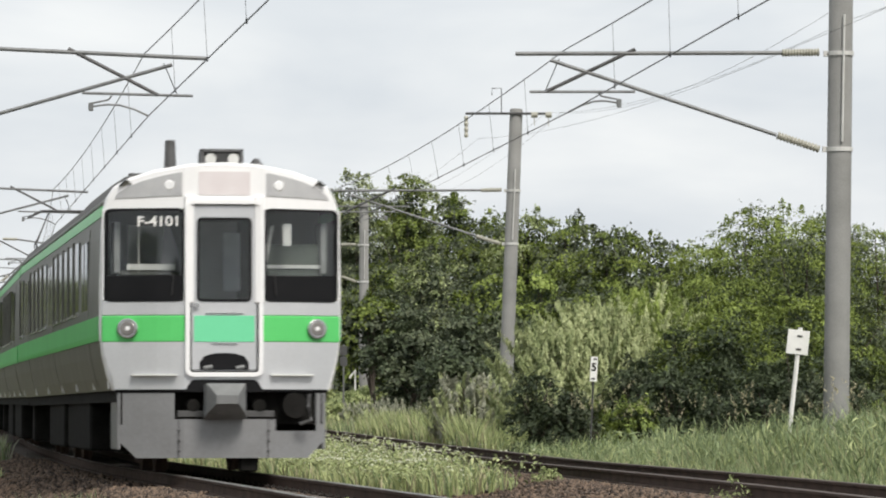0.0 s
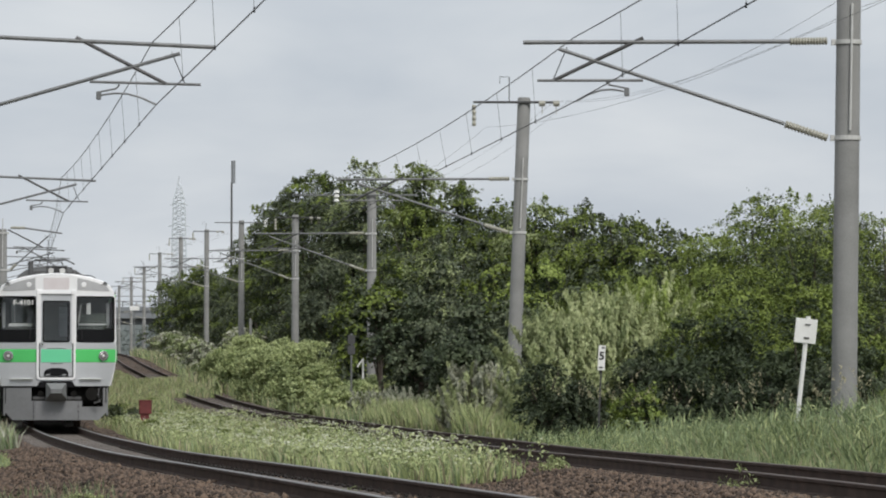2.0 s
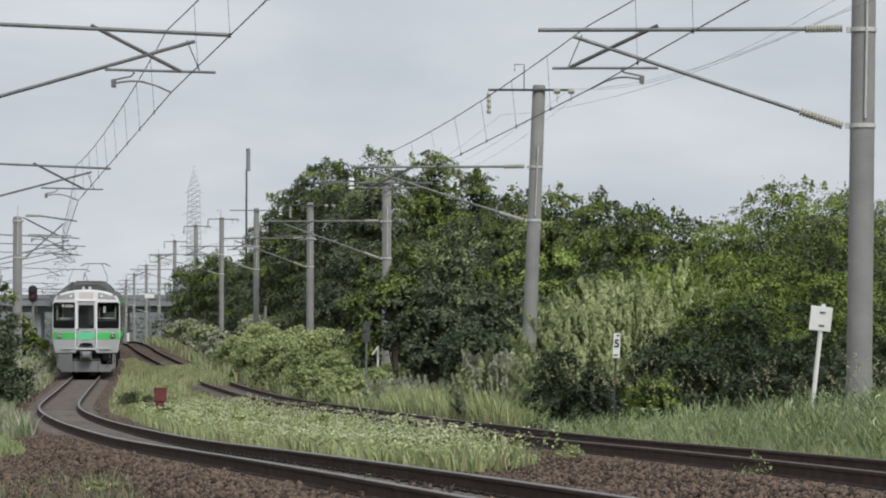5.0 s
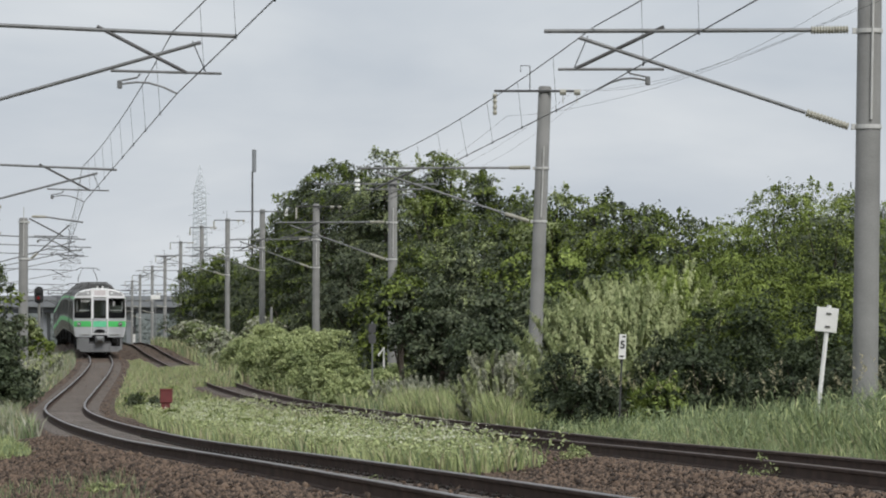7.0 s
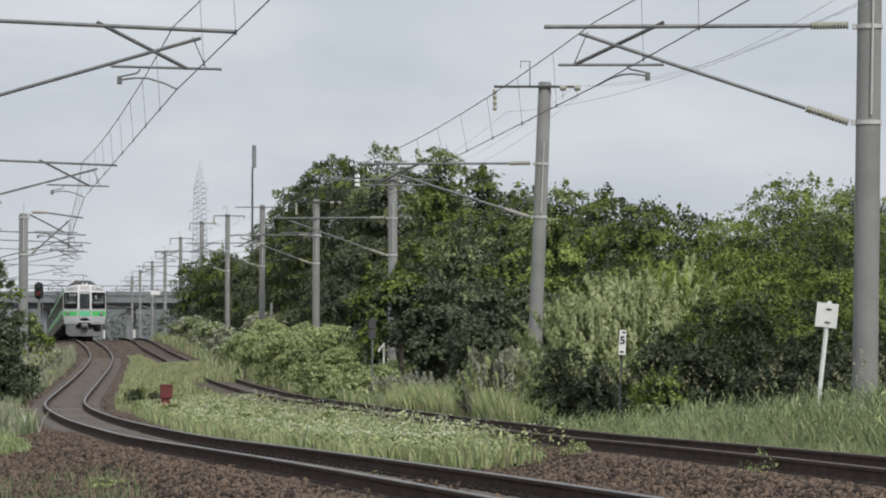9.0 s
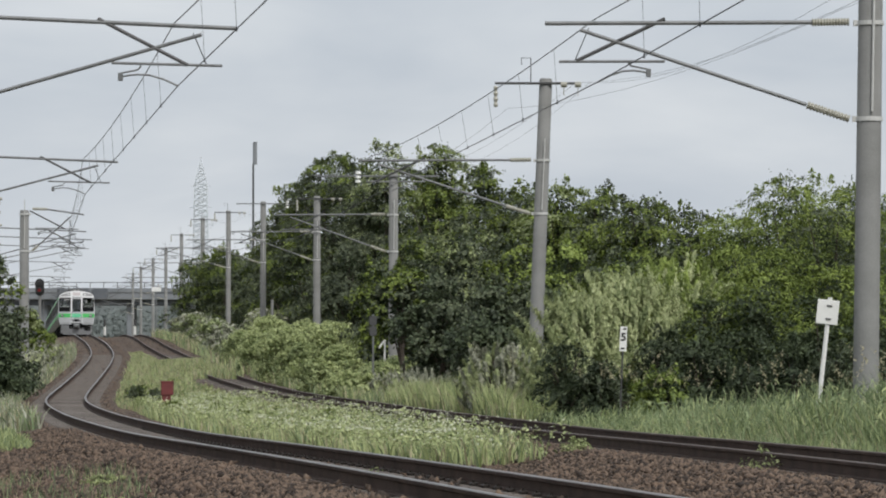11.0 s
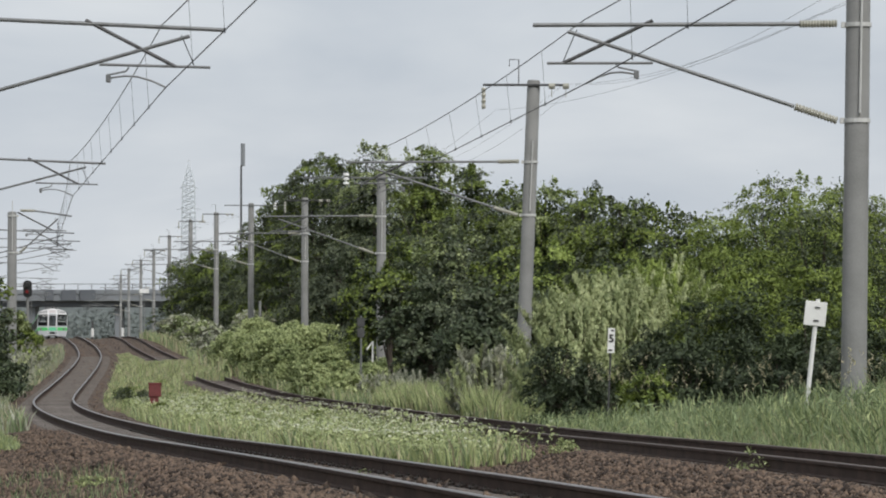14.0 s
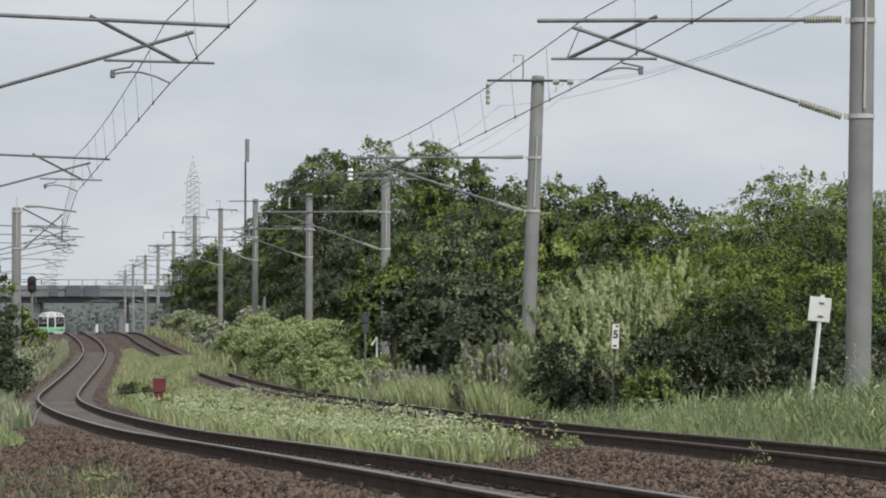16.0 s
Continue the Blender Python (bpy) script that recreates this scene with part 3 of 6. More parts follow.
def car_body(cab, label, pantograph=False):
    car = thing("train_car", pose(0, 0, 0), label, "train car", "cars of the commuter train")
    shell = Geo()
    rings = [ring_at(0.5 if cab else 0.16, 0.0), ring_at(CAR_LEN - 0.1, 0.0), ring_at(CAR_LEN, 0.05)]
    if cab:
        rings = [ring_at(0.0, 0.04, True), ring_at(0.012, 0.02, True), ring_at(0.05, 0.005, True)] + rings
    shell.loft(rings, not cab, True)
    n = len(outline())
    for i, f in enumerate(shell.f):
        j = i % n
        if i < n * (len(rings) - 1) and 7 <= j <= n - 9:
            shell.m[i] = 1
        if cab and i < n * 3:
            shell.m[i] = 2
    part("body_shell", shell, [M_SHELL_SHADED, M_ROOF, M_FACEW if cab else M_SHELL_SHADED], car, "stainless steel body, coloured dark for its shaded side, with a grey roof", smooth=False)
    for s in (-1, 1):
        part("side_stripe", side_panel(s, 0.52, CAR_LEN - 0.2, 1.59, 1.88, 0.012), M_GREEN, car, "light green stripe along the side")
        g = Geo()
        g.loft([[(s * 1.411, y, 3.06), (s * 1.425, y, 3.06), (s * 1.417, y, 3.19), (s * 1.398, y, 3.19)] for y in (0.5, CAR_LEN - 0.2)])
        part("upper_stripe", g, M_GREEN, car, "thin green stripe under the roof edge")
        for dy in (2.4, 10.2, 17.2):
            door = part("door", side_panel(s, dy, dy + 1.3, 1.06, 3.0, 0.006), M_SHELL_SHADED, car, "sliding stainless passenger door")
            for a in (0.12, 0.74):
                part("door_window", Geo().box(min(s * 1.44, s * 1.456), max(s * 1.44, s * 1.456), dy + a, dy + a + 0.44, 2.0, 2.85, 0, 0.005), M_DARKGLASS, door)
        for wy in [4.3, 5.5, 6.7, 7.9, 9.05, 12.0, 13.2, 14.4, 15.6, 19.0]:
            w = part("window", Geo().box(min(s * 1.42, s * 1.45), max(s * 1.42, s * 1.45), wy, wy + 0.98, 2.02, 2.92, 0, 0.006), M_DARKGLASS, car, "dark side window")
            part("window_ledge", Geo().box(min(s * 1.44, s * 1.472), max(s * 1.44, s * 1.472), wy, wy + 0.98, 1.965, 2.005), M_CHROME, w)
            part("window_post", Geo().box(min(s * 1.43, s * 1.466), max(s * 1.43, s * 1.466), wy + 0.99, wy + 1.1, 1.98, 2.95), M_SHELL_SHADED, w)
        part("gutter", Geo().box(min(s * 1.38, s * 1.42), max(s * 1.38, s * 1.42), 0.5, CAR_LEN - 0.1, 3.205, 3.235), M_SHELL_SHADED, car)
        for ly in (0.42, 3.1, 6.5, 9.8, 13.4, 17.0):
            part("side_bolt", Geo().box(min(s * 1.29, s * 1.34), max(s * 1.29, s * 1.34), ly, ly + 0.1, 1.02, 1.14), M_BAND, car)
    part("floor_frame", Geo().box(-1.26, 1.26, 0.3, CAR_LEN - 0.1, 0.86, 1.02), M_UNDER_SHADED, car)
    # boxes made low and wide to fill the shaded space under the car
    for by0, by1, hw in ((0.75, 1.6, 1.15), (5.2, 7.9, 1.24), (8.1, 10.6, 1.2), (10.9, 12.6, 1.24), (12.9, 15.4, 1.2)):
        part("equipment_box", Geo().box(-hw, hw, by0, by1, 0.24, 0.9, 0, 0.03), M_UNDER_SHADED, car)
    bogie(car, 3.4)
    bogie(car, CAR_LEN - 3.4)
    hump = [(1.08, 3.4), (0.96, 3.66), (0.8, 3.84), (0.62, 3.96), (0.42, 4.0), (-0.42, 4.0), (-0.62, 3.96), (-0.8, 3.84), (-0.96, 3.66), (-1.08, 3.4)]
    unit = part("roof_unit", Geo().loft([[(x * q, y, 3.4 + (z - 3.4) * q) for x, z in hump] for y, q in ((7.2, 0.86), (7.5, 1.0), (12.2, 1.0), (12.5, 0.86))]), M_ROOF, car, "grey air conditioning unit on the roof")
    for k in range(6):
        part("unit_rib", Geo().box(-0.55, 0.55, 7.8 + 0.8 * k, 7.86 + 0.8 * k, 3.97, 4.03), M_ROOF, unit)
    if pantograph:
        py = 16.4
        pan = part("pantograph", Geo().box(-0.75, 0.75, py - 0.9, py - 0.8, 3.66, 3.76).box(-0.75, 0.75, py + 0.8, py + 0.9, 3.66, 3.76).box(-0.7, -0.62, py - 0.9, py + 0.9, 3.68, 3.76).box(0.62, 0.7, py - 0.9, py + 0.9, 3.68, 3.76), M_STEELDK, car, "folding steel current collector on the roof")
        g = Geo()
        for s in (-1, 1):
            g.tube([(s * 0.55, py + 0.8, 3.75), (s * 0.62, py - 0.75, 4.25), (s * 0.35, py, 4.92)], 0.016, 6)
            g.tube([(s * 0.55, py - 0.8, 3.75), (s * 0.62, py + 0.75, 4.25), (s * 0.35, py, 4.92)], 0.016, 6)
        part("pantograph_arm", g, M_STEELDK, pan)
        g = Geo()
        for dy in (-0.18, 0.18):
            g.tube([(-0.78, py + dy, 4.82), (-0.5, py + dy, 4.96), (0.5, py + dy, 4.96), (0.78, py + dy, 4.82)], 0.025, 6)
        part("collector_head", g, M_STEELDK, pan)
    return car


def build_cab(car):
    F = -0.012
    # face panels round the windows
    part("front_panel", Geo().loft([[(x, y, z) for x, z in ((-1.26, 1.01), (1.26, 1.01), (1.38, 1.4), (1.41, 1.57), (-1.41, 1.57), (-1.38, 1.4))] for y in (0.06, F)]), M_FACE, car, "silver grey lower front panel")
    part("front_panel", slab(-1.42, 1.42, 1.88, 2.06, F, 0.06), M_FACE, car, "silver grey panel under the windscreens")
    part("front_stripe", slab(-1.42, 1.42, 1.57, 1.88, F - 0.003, 0.06), M_GREEN, car, "light green band across the front")
    g = Geo()
    top = [(1.385, 3.14), (1.345, 3.26), (1.25, 3.39), (1.09, 3.485), (0.8, 3.575), (0.39, 3.645), (0, 3.665)]
    top = top + [(-x, z) for x, z in reversed(top[:-1])]
    g.loft([[(x, 0.06, z) for x, z in top], [(x, F, z) for x, z in top]])
    part("forehead_panel", g, M_FACEW, car, "glossy white panel above the windscreens")
    for s in (-1, 1):
        part("corner_pillar", slab(*sorted((s * 1.42, s * 1.387)), 2.06, 3.14, F, 0.07), M_FACEW, car)
        part("centre_pillar", slab(*sorted((s * 0.475, s * 0.36)), 2.03, 3.3, F - 0.03, 0.07), M_FACEW, car)
        w = part("windscreen", rounded_plate(*sorted((s * 0.475, s * 1.39)), 2.06, 3.14, -0.004, 0.008, 0.06), M_GLASS, car, "dark cab windscreen")
        w.visible_shadow = False
        part("windscreen_mask", rounded_frame(*sorted((s * 0.472, s * 1.395)), 2.045, 3.15, 0.035, -0.02, 0.02, 0.08), M_MASK_AND_SHADE, car)
        part("lower_mask", slab(*sorted((s * 0.48, s * 1.385)), 2.07, 2.36, -0.008, 0.012), M_MASK_AND_SHADE, car, "black strip at the foot of the windscreen")
        # lamps
        h = part("headlight", Geo().tube([(s * 1.13, 0.03, 1.73), (s * 1.13, -0.055, 1.73), (s * 1.13, -0.06, 1.73)], [0.122, 0.118, 0.105], 28), M_CHROME, car, "round headlight with a chrome ring")
        part("lens", Geo().tube([(s * 1.13, -0.055, 1.73), (s * 1.13, -0.066, 1.73)], [0.088, 0.07], 24), M_LENS, h)
        part("bulb", Geo().tube([(s * 1.13, -0.06, 1.73), (s * 1.13, -0.072, 1.73)], [0.035, 0.02], 14), M_FACEW, h)
        g = Geo()
        up = [(0.50, 3.30), (1.28, 3.27), (1.24, 3.33), (1.12, 3.41), (0.95, 3.475), (0.72, 3.535), (0.50, 3.575)]
        up = [(s * x, z) for x, z in up]
        up = up if s > 0 else up[::-1]
        g.loft([[(x, 0.0, z) for x, z in up], [(x, F - 0.012, z) for x, z in up]])
        lamp = part("marker_light", g, mat("upper_lamp_cover", (0.5, 0.5, 0.5), (0.4, 0.4, 0.41), 0.15, 0.1, 5.0), car, "curved upper marker light behind clear cover")
        part("lamp", Geo().tube([(s * 0.65, -0.02, 3.42), (s * 0.65, -0.034, 3.42)], [0.065, 0.05], 16), M_FACEW, lamp)
        part("step", slab(*sorted((s * 0.56, s * 1.08)), 1.165, 1.19, -0.09, 0.0, 0, 0.004), M_BAND, car, "narrow metal footstep")
        part("wiper", Geo().tube([(s * 0.62, -0.03, 2.12), (s * 0.6, -0.035, 2.34), (s * 0.64, -0.03, 2.4)], 0.008, 5), M_BLACK, car)
    # centre door
    fr = part("door_frame", rounded_frame(-0.46, 0.46, 1.16, 3.25, 0.052, -0.06, 0.02, 0.09), M_FACEW, car, "white raised frame round the end door")
    # thin black line paints the shadow inside the raised rim
    part("door_gasket", rounded_frame(-0.408, 0.408, 1.212, 3.2, 0.018, -0.03, 0.02, 0.05), M_MASK_AND_SHADE, car)
    door = part("end_door", Geo().box(-0.39, 0.39, -0.02, 0.04, 1.24, 2.06, 0, 0.008).box(-0.39, -0.31, -0.02, 0.04, 2.06, 3.17).box(0.31, 0.39, -0.02, 0.04, 2.06, 3.17).box(-0.31, 0.31, -0.02, 0.04, 3.03, 3.17), M_FACE, car, "grey steel end door with a window")
    part("door_green", slab(-0.36, 0.36, 1.57, 1.88, -0.028, -0.018, 0, 0.003), M_DOORGREEN, door, "mint green door panel")
    part("door_window_frame", rounded_frame(-0.325, 0.325, 2.045, 3.04, 0.03, -0.03, 0.02, 0.06), M_MASK_AND_SHADE, door)
    dg = part("door_glass", rounded_plate(-0.31, 0.31, 2.05, 3.03, 0.0, 0.008, 0.05), M_GLASS, door)
    dg.visible_shadow = False
    part("door_sill", slab(-0.22, 0.22, 1.9, 1.915, -0.04, -0.01, 0, 0.003), M_CHROME, door)
    part("door_sill", slab(-0.15, 0.15, 1.545, 1.56, -0.04, -0.01, 0, 0.003), M_CHROME, door)
    part("door_knob", Geo().tube([(-0.33, -0.02, 2.0), (-0.33, -0.06, 2.0)], 0.035, 10), M_CHROME, door)
    g = Geo()
    arch = [(0.29, 1.24), (0.29, 1.33), (0.24, 1.40), (0.12, 1.435), (0, 1.44), (-0.12, 1.435), (-0.24, 1.40), (-0.29, 1.33), (-0.29, 1.24)]
    g.loft([[(x, 0.0, z) for x, z in arch], [(x, -0.026, z) for x, z in arch]])
    # flat black plate paints the dark inside of the hose opening
    part("hose_recess", g, M_MASK_AND_SHADE, door)
    for s in (-0.19, 0.19):
        part("hose_fitting", Geo().tube([(s - 0.05, -0.035, 1.26), (s + 0.05, -0.035, 1.28)], 0.025, 8), M_GALV, door)
    # display
    part("destination_display", rounded_plate(-0.305, 0.305, 3.305, 3.585, F - 0.008, 0.0, 0.02), M_DISPLAY, car, "pale blank destination display")
    # cab interior
    cab = part("cab_interior", Geo().box(-1.28, 1.28, 1.2, 1.24, 1.6, 3.3).box(-1.28, 1.28, 0.45, 1.2, 3.25, 3.3).box(-1.28, 1.28, 0.45, 1.2, 1.5, 1.55), M_CAB, car, "dim driver's cab")
    part("control_desk", Geo().box(-1.22, -0.5, 0.36, 0.7, 1.6, 2.42, 0, 0.04), M_CAB, cab)
    part("side_cupboard", Geo().box(0.55, 1.22, 0.5, 1.0, 1.6, 2.75, 0, 0.03), mat("cupboard_green_grey", (0.12, 0.14, 0.12), None, 0.6), cab)
    part("cupboard_edge", Geo().box(0.55, 1.22, 0.48, 0.5, 2.46, 2.5), M_WHITEP, cab)
    part("notice_sheet", Geo().box(0.72, 0.82, 0.2, 0.21, 2.72, 2.98), M_WHITEP, cab, "small white notice behind the windscreen")
    part("desk_sheet", Geo().box(-1.12, -0.55, 0.38, 0.46, 2.43, 2.5), M_WHITEP, cab)
    # opaque grey boards paint the dim light of the saloon behind
    part("partition_window", Geo().box(-1.05, -0.6, 1.18, 1.2, 2.5, 3.0), mat("dim_cabin_light", (0.4, 0.41, 0.41), None, 0.3), cab)
    part("partition_window", Geo().box(-0.27, 0.27, 1.18, 1.2, 2.1, 3.05), mat("dim_aisle_light", (0.42, 0.43, 0.43), None, 0.5), cab)
    part("door_curtain", Geo().box(0.08, 0.28, 0.9, 0.94, 2.2, 2.9), mat("grey_curtain", (0.6, 0.62, 0.66), None, 0.8), cab)
    g = Geo()
    g.loft([[(-0.72, 0.45, 2.42), (-0.46, 0.45, 2.42), (-0.46, 0.5, 2.5), (-0.6, 0.5, 2.95), (-0.66, 0.5, 2.95)], [(-0.72, 0.6, 2.42), (-0.46, 0.6, 2.42), (-0.46, 0.6, 2.5), (-0.6, 0.6, 2.95), (-0.66, 0.6, 2.95)]])
    part("driver_seat", g, mat("seat_cloth", (0.25, 0.25, 0.27), None, 0.9), cab)
    # pale panels paint daylight at the cab's side windows
    part("side_window_light", Geo().box(-1.27, -1.2, 0.42, 0.9, 2.4, 3.0).box(1.2, 1.27, 0.42, 0.9, 2.4, 3.0), mat("pale_daylight", (0.35, 0.36, 0.36), None, 0.8), cab)
    part("grab_rail", Geo().tube([(-0.98, 0.4, 2.4), (-0.98, 0.4, 3.05)], 0.015, 6).tube([(0.52, 0.3, 2.5), (0.6, 0.3, 2.95)], 0.02, 6), M_BAND, cab)
    # lettering
    cu = bpy.data.curves.new("unit_letters", "FONT")
    cu.body, cu.size, cu.extrude, cu.align_x, cu.offset = "F-4101", 0.165, 0.002, "CENTER", 0.004
    tmp = bpy.data.objects.new("unit_letters", cu)
    me = bpy.data.meshes.new_from_object(tmp)
    bpy.data.objects.remove(tmp)
    me.materials.clear()
    me.materials.append(M_WHITEP)
    part("unit_letters", me, None, car, "white lettering on the windscreen", at=pose(-0.77, swept(0.77) - 0.02, 2.94, 90, 0, -math.degrees(math.atan(0.31))) @ Matrix.Diagonal((1.15, 1, 1, 1)))
    # skirt, coupler
    # black plate in place of a hollow: the shade of the coupler notch
    part("coupler_pocket", Geo().loft([[(x, y, z) for x, z in ((-0.47, 0.98), (0.47, 0.98), (0.40, 1.10), (0.36, 1.125), (-0.36, 1.125), (-0.40, 1.10))] for y in (0.02, F - 0.006)]), M_MASK_AND_SHADE, car, "black plate painting the shade of the notch above the coupler")
    # black strip paints the shaded gap under the front shell
    part("lower_edge", slab(-1.27, 1.27, 0.975, 1.012, 0.0, 0.1), M_MASK_AND_SHADE, car)
    g = Geo()
    sk = [(-1.22, 0.97), (-1.24, 0.42), (-1.02, 0.2), (1.02, 0.2), (1.24, 0.42), (1.24, 0.97), (1.12, 0.97), (1.12, 0.52), (0.62, 0.52), (0.62, 0.66), (-0.58, 0.66), (-0.58, 0.97)]
    g.loft([[(x, 0.10, z) for x, z in sk], [(x, 0.02, z) for x, z in sk]])
    skirt = part("skirt", g, M_SKIRT, car, "grey painted front skirt")
    for s in (-1, 1):
        part("skirt_side", Geo().box(*sorted((s * 1.24, s * 1.20)), 0.02, 1.3, 0.3, 0.98, 0, 0.01), M_SKIRT, skirt)
        for bz in (0.28, 0.4, 0.52):
            part("bolt", Geo().tube([(s * 0.53, 0.02, bz), (s * 0.53, 0.0, bz)], 0.018, 8), M_STEELDK, skirt)
        part("skirt_seam", Geo().box(s * 0.53 - 0.004, s * 0.53 + 0.004, 0.012, 0.02, 0.2, 0.64), M_STEELDK, skirt)
    g = Geo()
    def sq(y, hx, z0, z1):
        return [(-hx, y, z0), (hx, y, z0), (hx, y, z1), (-hx, y, z1)]
    g.loft([sq(0.3, 0.2, 0.7, 1.02), sq(-0.12, 0.25, 0.66, 1.06), sq(-0.26, 0.23, 0.72, 1.08), sq(-0.42, 0.13, 0.84, 0.94)])
    coupler = part("coupler", g, M_GALV, car, "grey steel tight-lock coupler head")
    part("coupler_bar", Geo().box(-0.55, 0.6, 0.0, 0.12, 0.68, 0.76, 0, 0.01), M_STEELDK, coupler)
    for s, r in ((0.85, 0.16), (-0.36, 0.08), (0.42, 0.08)):
        part("buffer_gear", Geo().tube([(s, 0.25, 0.82), (s, 0.0, 0.82)], [r, r * 0.95], 14), M_UNDER_SHADED, coupler)
    part("brake_hose", Geo().tube([(1.02, 0.05, 0.95), (1.0, -0.02, 0.8), (1.04, -0.02, 0.65), (0.9, 0.0, 0.6)], 0.025, 7), M_STEELDK, coupler)
    part("rail_guard", Geo().box(0.2, 0.42, 0.1, 0.3, 0.04, 0.24, 0, 0.02), M_UNDER_SHADED, car)
    part("head_beam", Geo().box(-1.2, 1.2, 0.25, 0.5, 0.6, 1.0), M_UNDER_SHADED, car)
    # roof fittings
    part("antenna", Geo().tube([(-0.60, 0.5, 3.55), (-0.60, 0.5, 3.62), (-0.60, 0.5, 3.625), (-0.60, 0.5, 3.98)], [0.12, 0.12, 0.075, 0.06], 14), M_STEELDK, car, "dark cylindrical roof antenna")
    horn = part("horn_cover", Geo().box(-0.24, 0.27, 0.62, 0.8, 3.64, 3.88, 0, 0.03).box(-0.24, -0.2, 0.42, 0.62, 3.64, 3.88).box(0.23, 0.27, 0.42, 0.62, 3.64, 3.88).box(-0.24, 0.27, 0.42, 0.62, 3.85, 3.88), M_STEELDK, car)
    part("horn_face", Geo().box(-0.06, 0.09, 0.44, 0.6, 3.68, 3.84), M_BLACK, horn)
    for s in (-0.12, 0.15):
        part("horn", Geo().tube([(s, 0.6, 3.78), (s, 0.52, 3.77), (s, 0.44, 3.76)], [0.03, 0.04, 0.07], 12), M_BAND, horn)
    part("horn_small", Geo().tube([(0.44, 0.6, 3.58), (0.44, 0.6, 3.7), (0.44, 0.6, 3.78)], [0.1, 0.09, 0.03], 10), M_STEELDK, car)
    for s in (-1.15, 1.15):
        part("roof_handle", Geo().tube([(s - 0.07, 0.12, 3.42), (s, 0.12, 3.49), (s + 0.07, 0.12, 3.44)], 0.018, 6), M_STEELDK, car)


def sweep_front(car):
    """Bends the flat front pieces back to the swept corners."""
    flat = ("front_panel", "front_stripe", "forehead_panel", "corner_pillar", "windscreen", "windscreen_mask", "lower_mask", "headlight", "lens", "bulb",
            "marker_light", "lamp", "step", "wiper", "lower_edge", "skirt", "skirt_seam", "skirt_side", "bolt", "roof_handle")
    for ob in car.children_recursive:
        if ob.type != "MESH" or ob.name.split(".")[0] not in flat:
            continue
        bm = bmesh.new()
        bm.from_mesh(ob.data)
        if max(v.co.x for v in bm.verts) - min(v.co.x for v in bm.verts) > 0.3:
            for x in (0.47, 0.63, 0.79, 0.95, 1.11, 1.27):
                for s in (-1, 1):
                    bmesh.ops.bisect_plane(bm, geom=bm.verts[:] + bm.edges[:] + bm.faces[:], plane_co=(s * x, 0, 0), plane_no=(1, 0, 0))
        for v in bm.verts:
            if v.co.y < 0.13:
                v.co.y += swept(v.co.x)
        bm.to_mesh(ob.data)
        bm.free()


cars = [car_body(True, "silver and light green train car with driver's cab, moving away", False)]
for k in range(5):
    cars.append(car_body(False, "stainless steel train car with green stripes and roof units", k in (0, 3)))
build_cab(cars[0])
sweep_front(cars[0])


# ---------- plants ----------
RNG = np.random.default_rng(7)


def leaf_mesh(name, centres, normals, size, narrow, mats, mi=None, up=0.0):
    """One small folded leaf at each centre."""
    n = len(centres)
    t = RNG.normal(size=(n, 3)) + np.array([0, 0, up])
    t -= (t * normals).sum(1)[:, None] * normals
    t /= np.linalg.norm(t, axis=1)[:, None] + 1e-9
    b = np.cross(normals, t)
    ln = (size * RNG.uniform(0.6, 1.35, n))[:, None]
    wd = ln * narrow
    fold = normals * (ln * 0.12)
    v = np.stack([centres - t * ln * 0.5, centres + b * wd * 0.5 + fold, centres + t * ln * 0.5 - fold, centres - b * wd * 0.5 + fold], 1).reshape(-1, 3)
    me = bpy.data.meshes.new(name)
    me.vertices.add(4 * n)
    me.vertices.foreach_set("co", v.astype(np.float32).ravel())
    me.loops.add(4 * n)
    me.loops.foreach_set("vertex_index", np.arange(4 * n, dtype=np.int32))
    me.polygons.add(n)
    me.polygons.foreach_set("loop_start", np.arange(0, 4 * n, 4, dtype=np.int32))
    for m in mats:
        me.materials.append(m)
    if mi is not None:
        me.polygons.foreach_set("material_index", mi.astype(np.int32))
    me.update(calc_edges=True)
    me.validate()
    return me


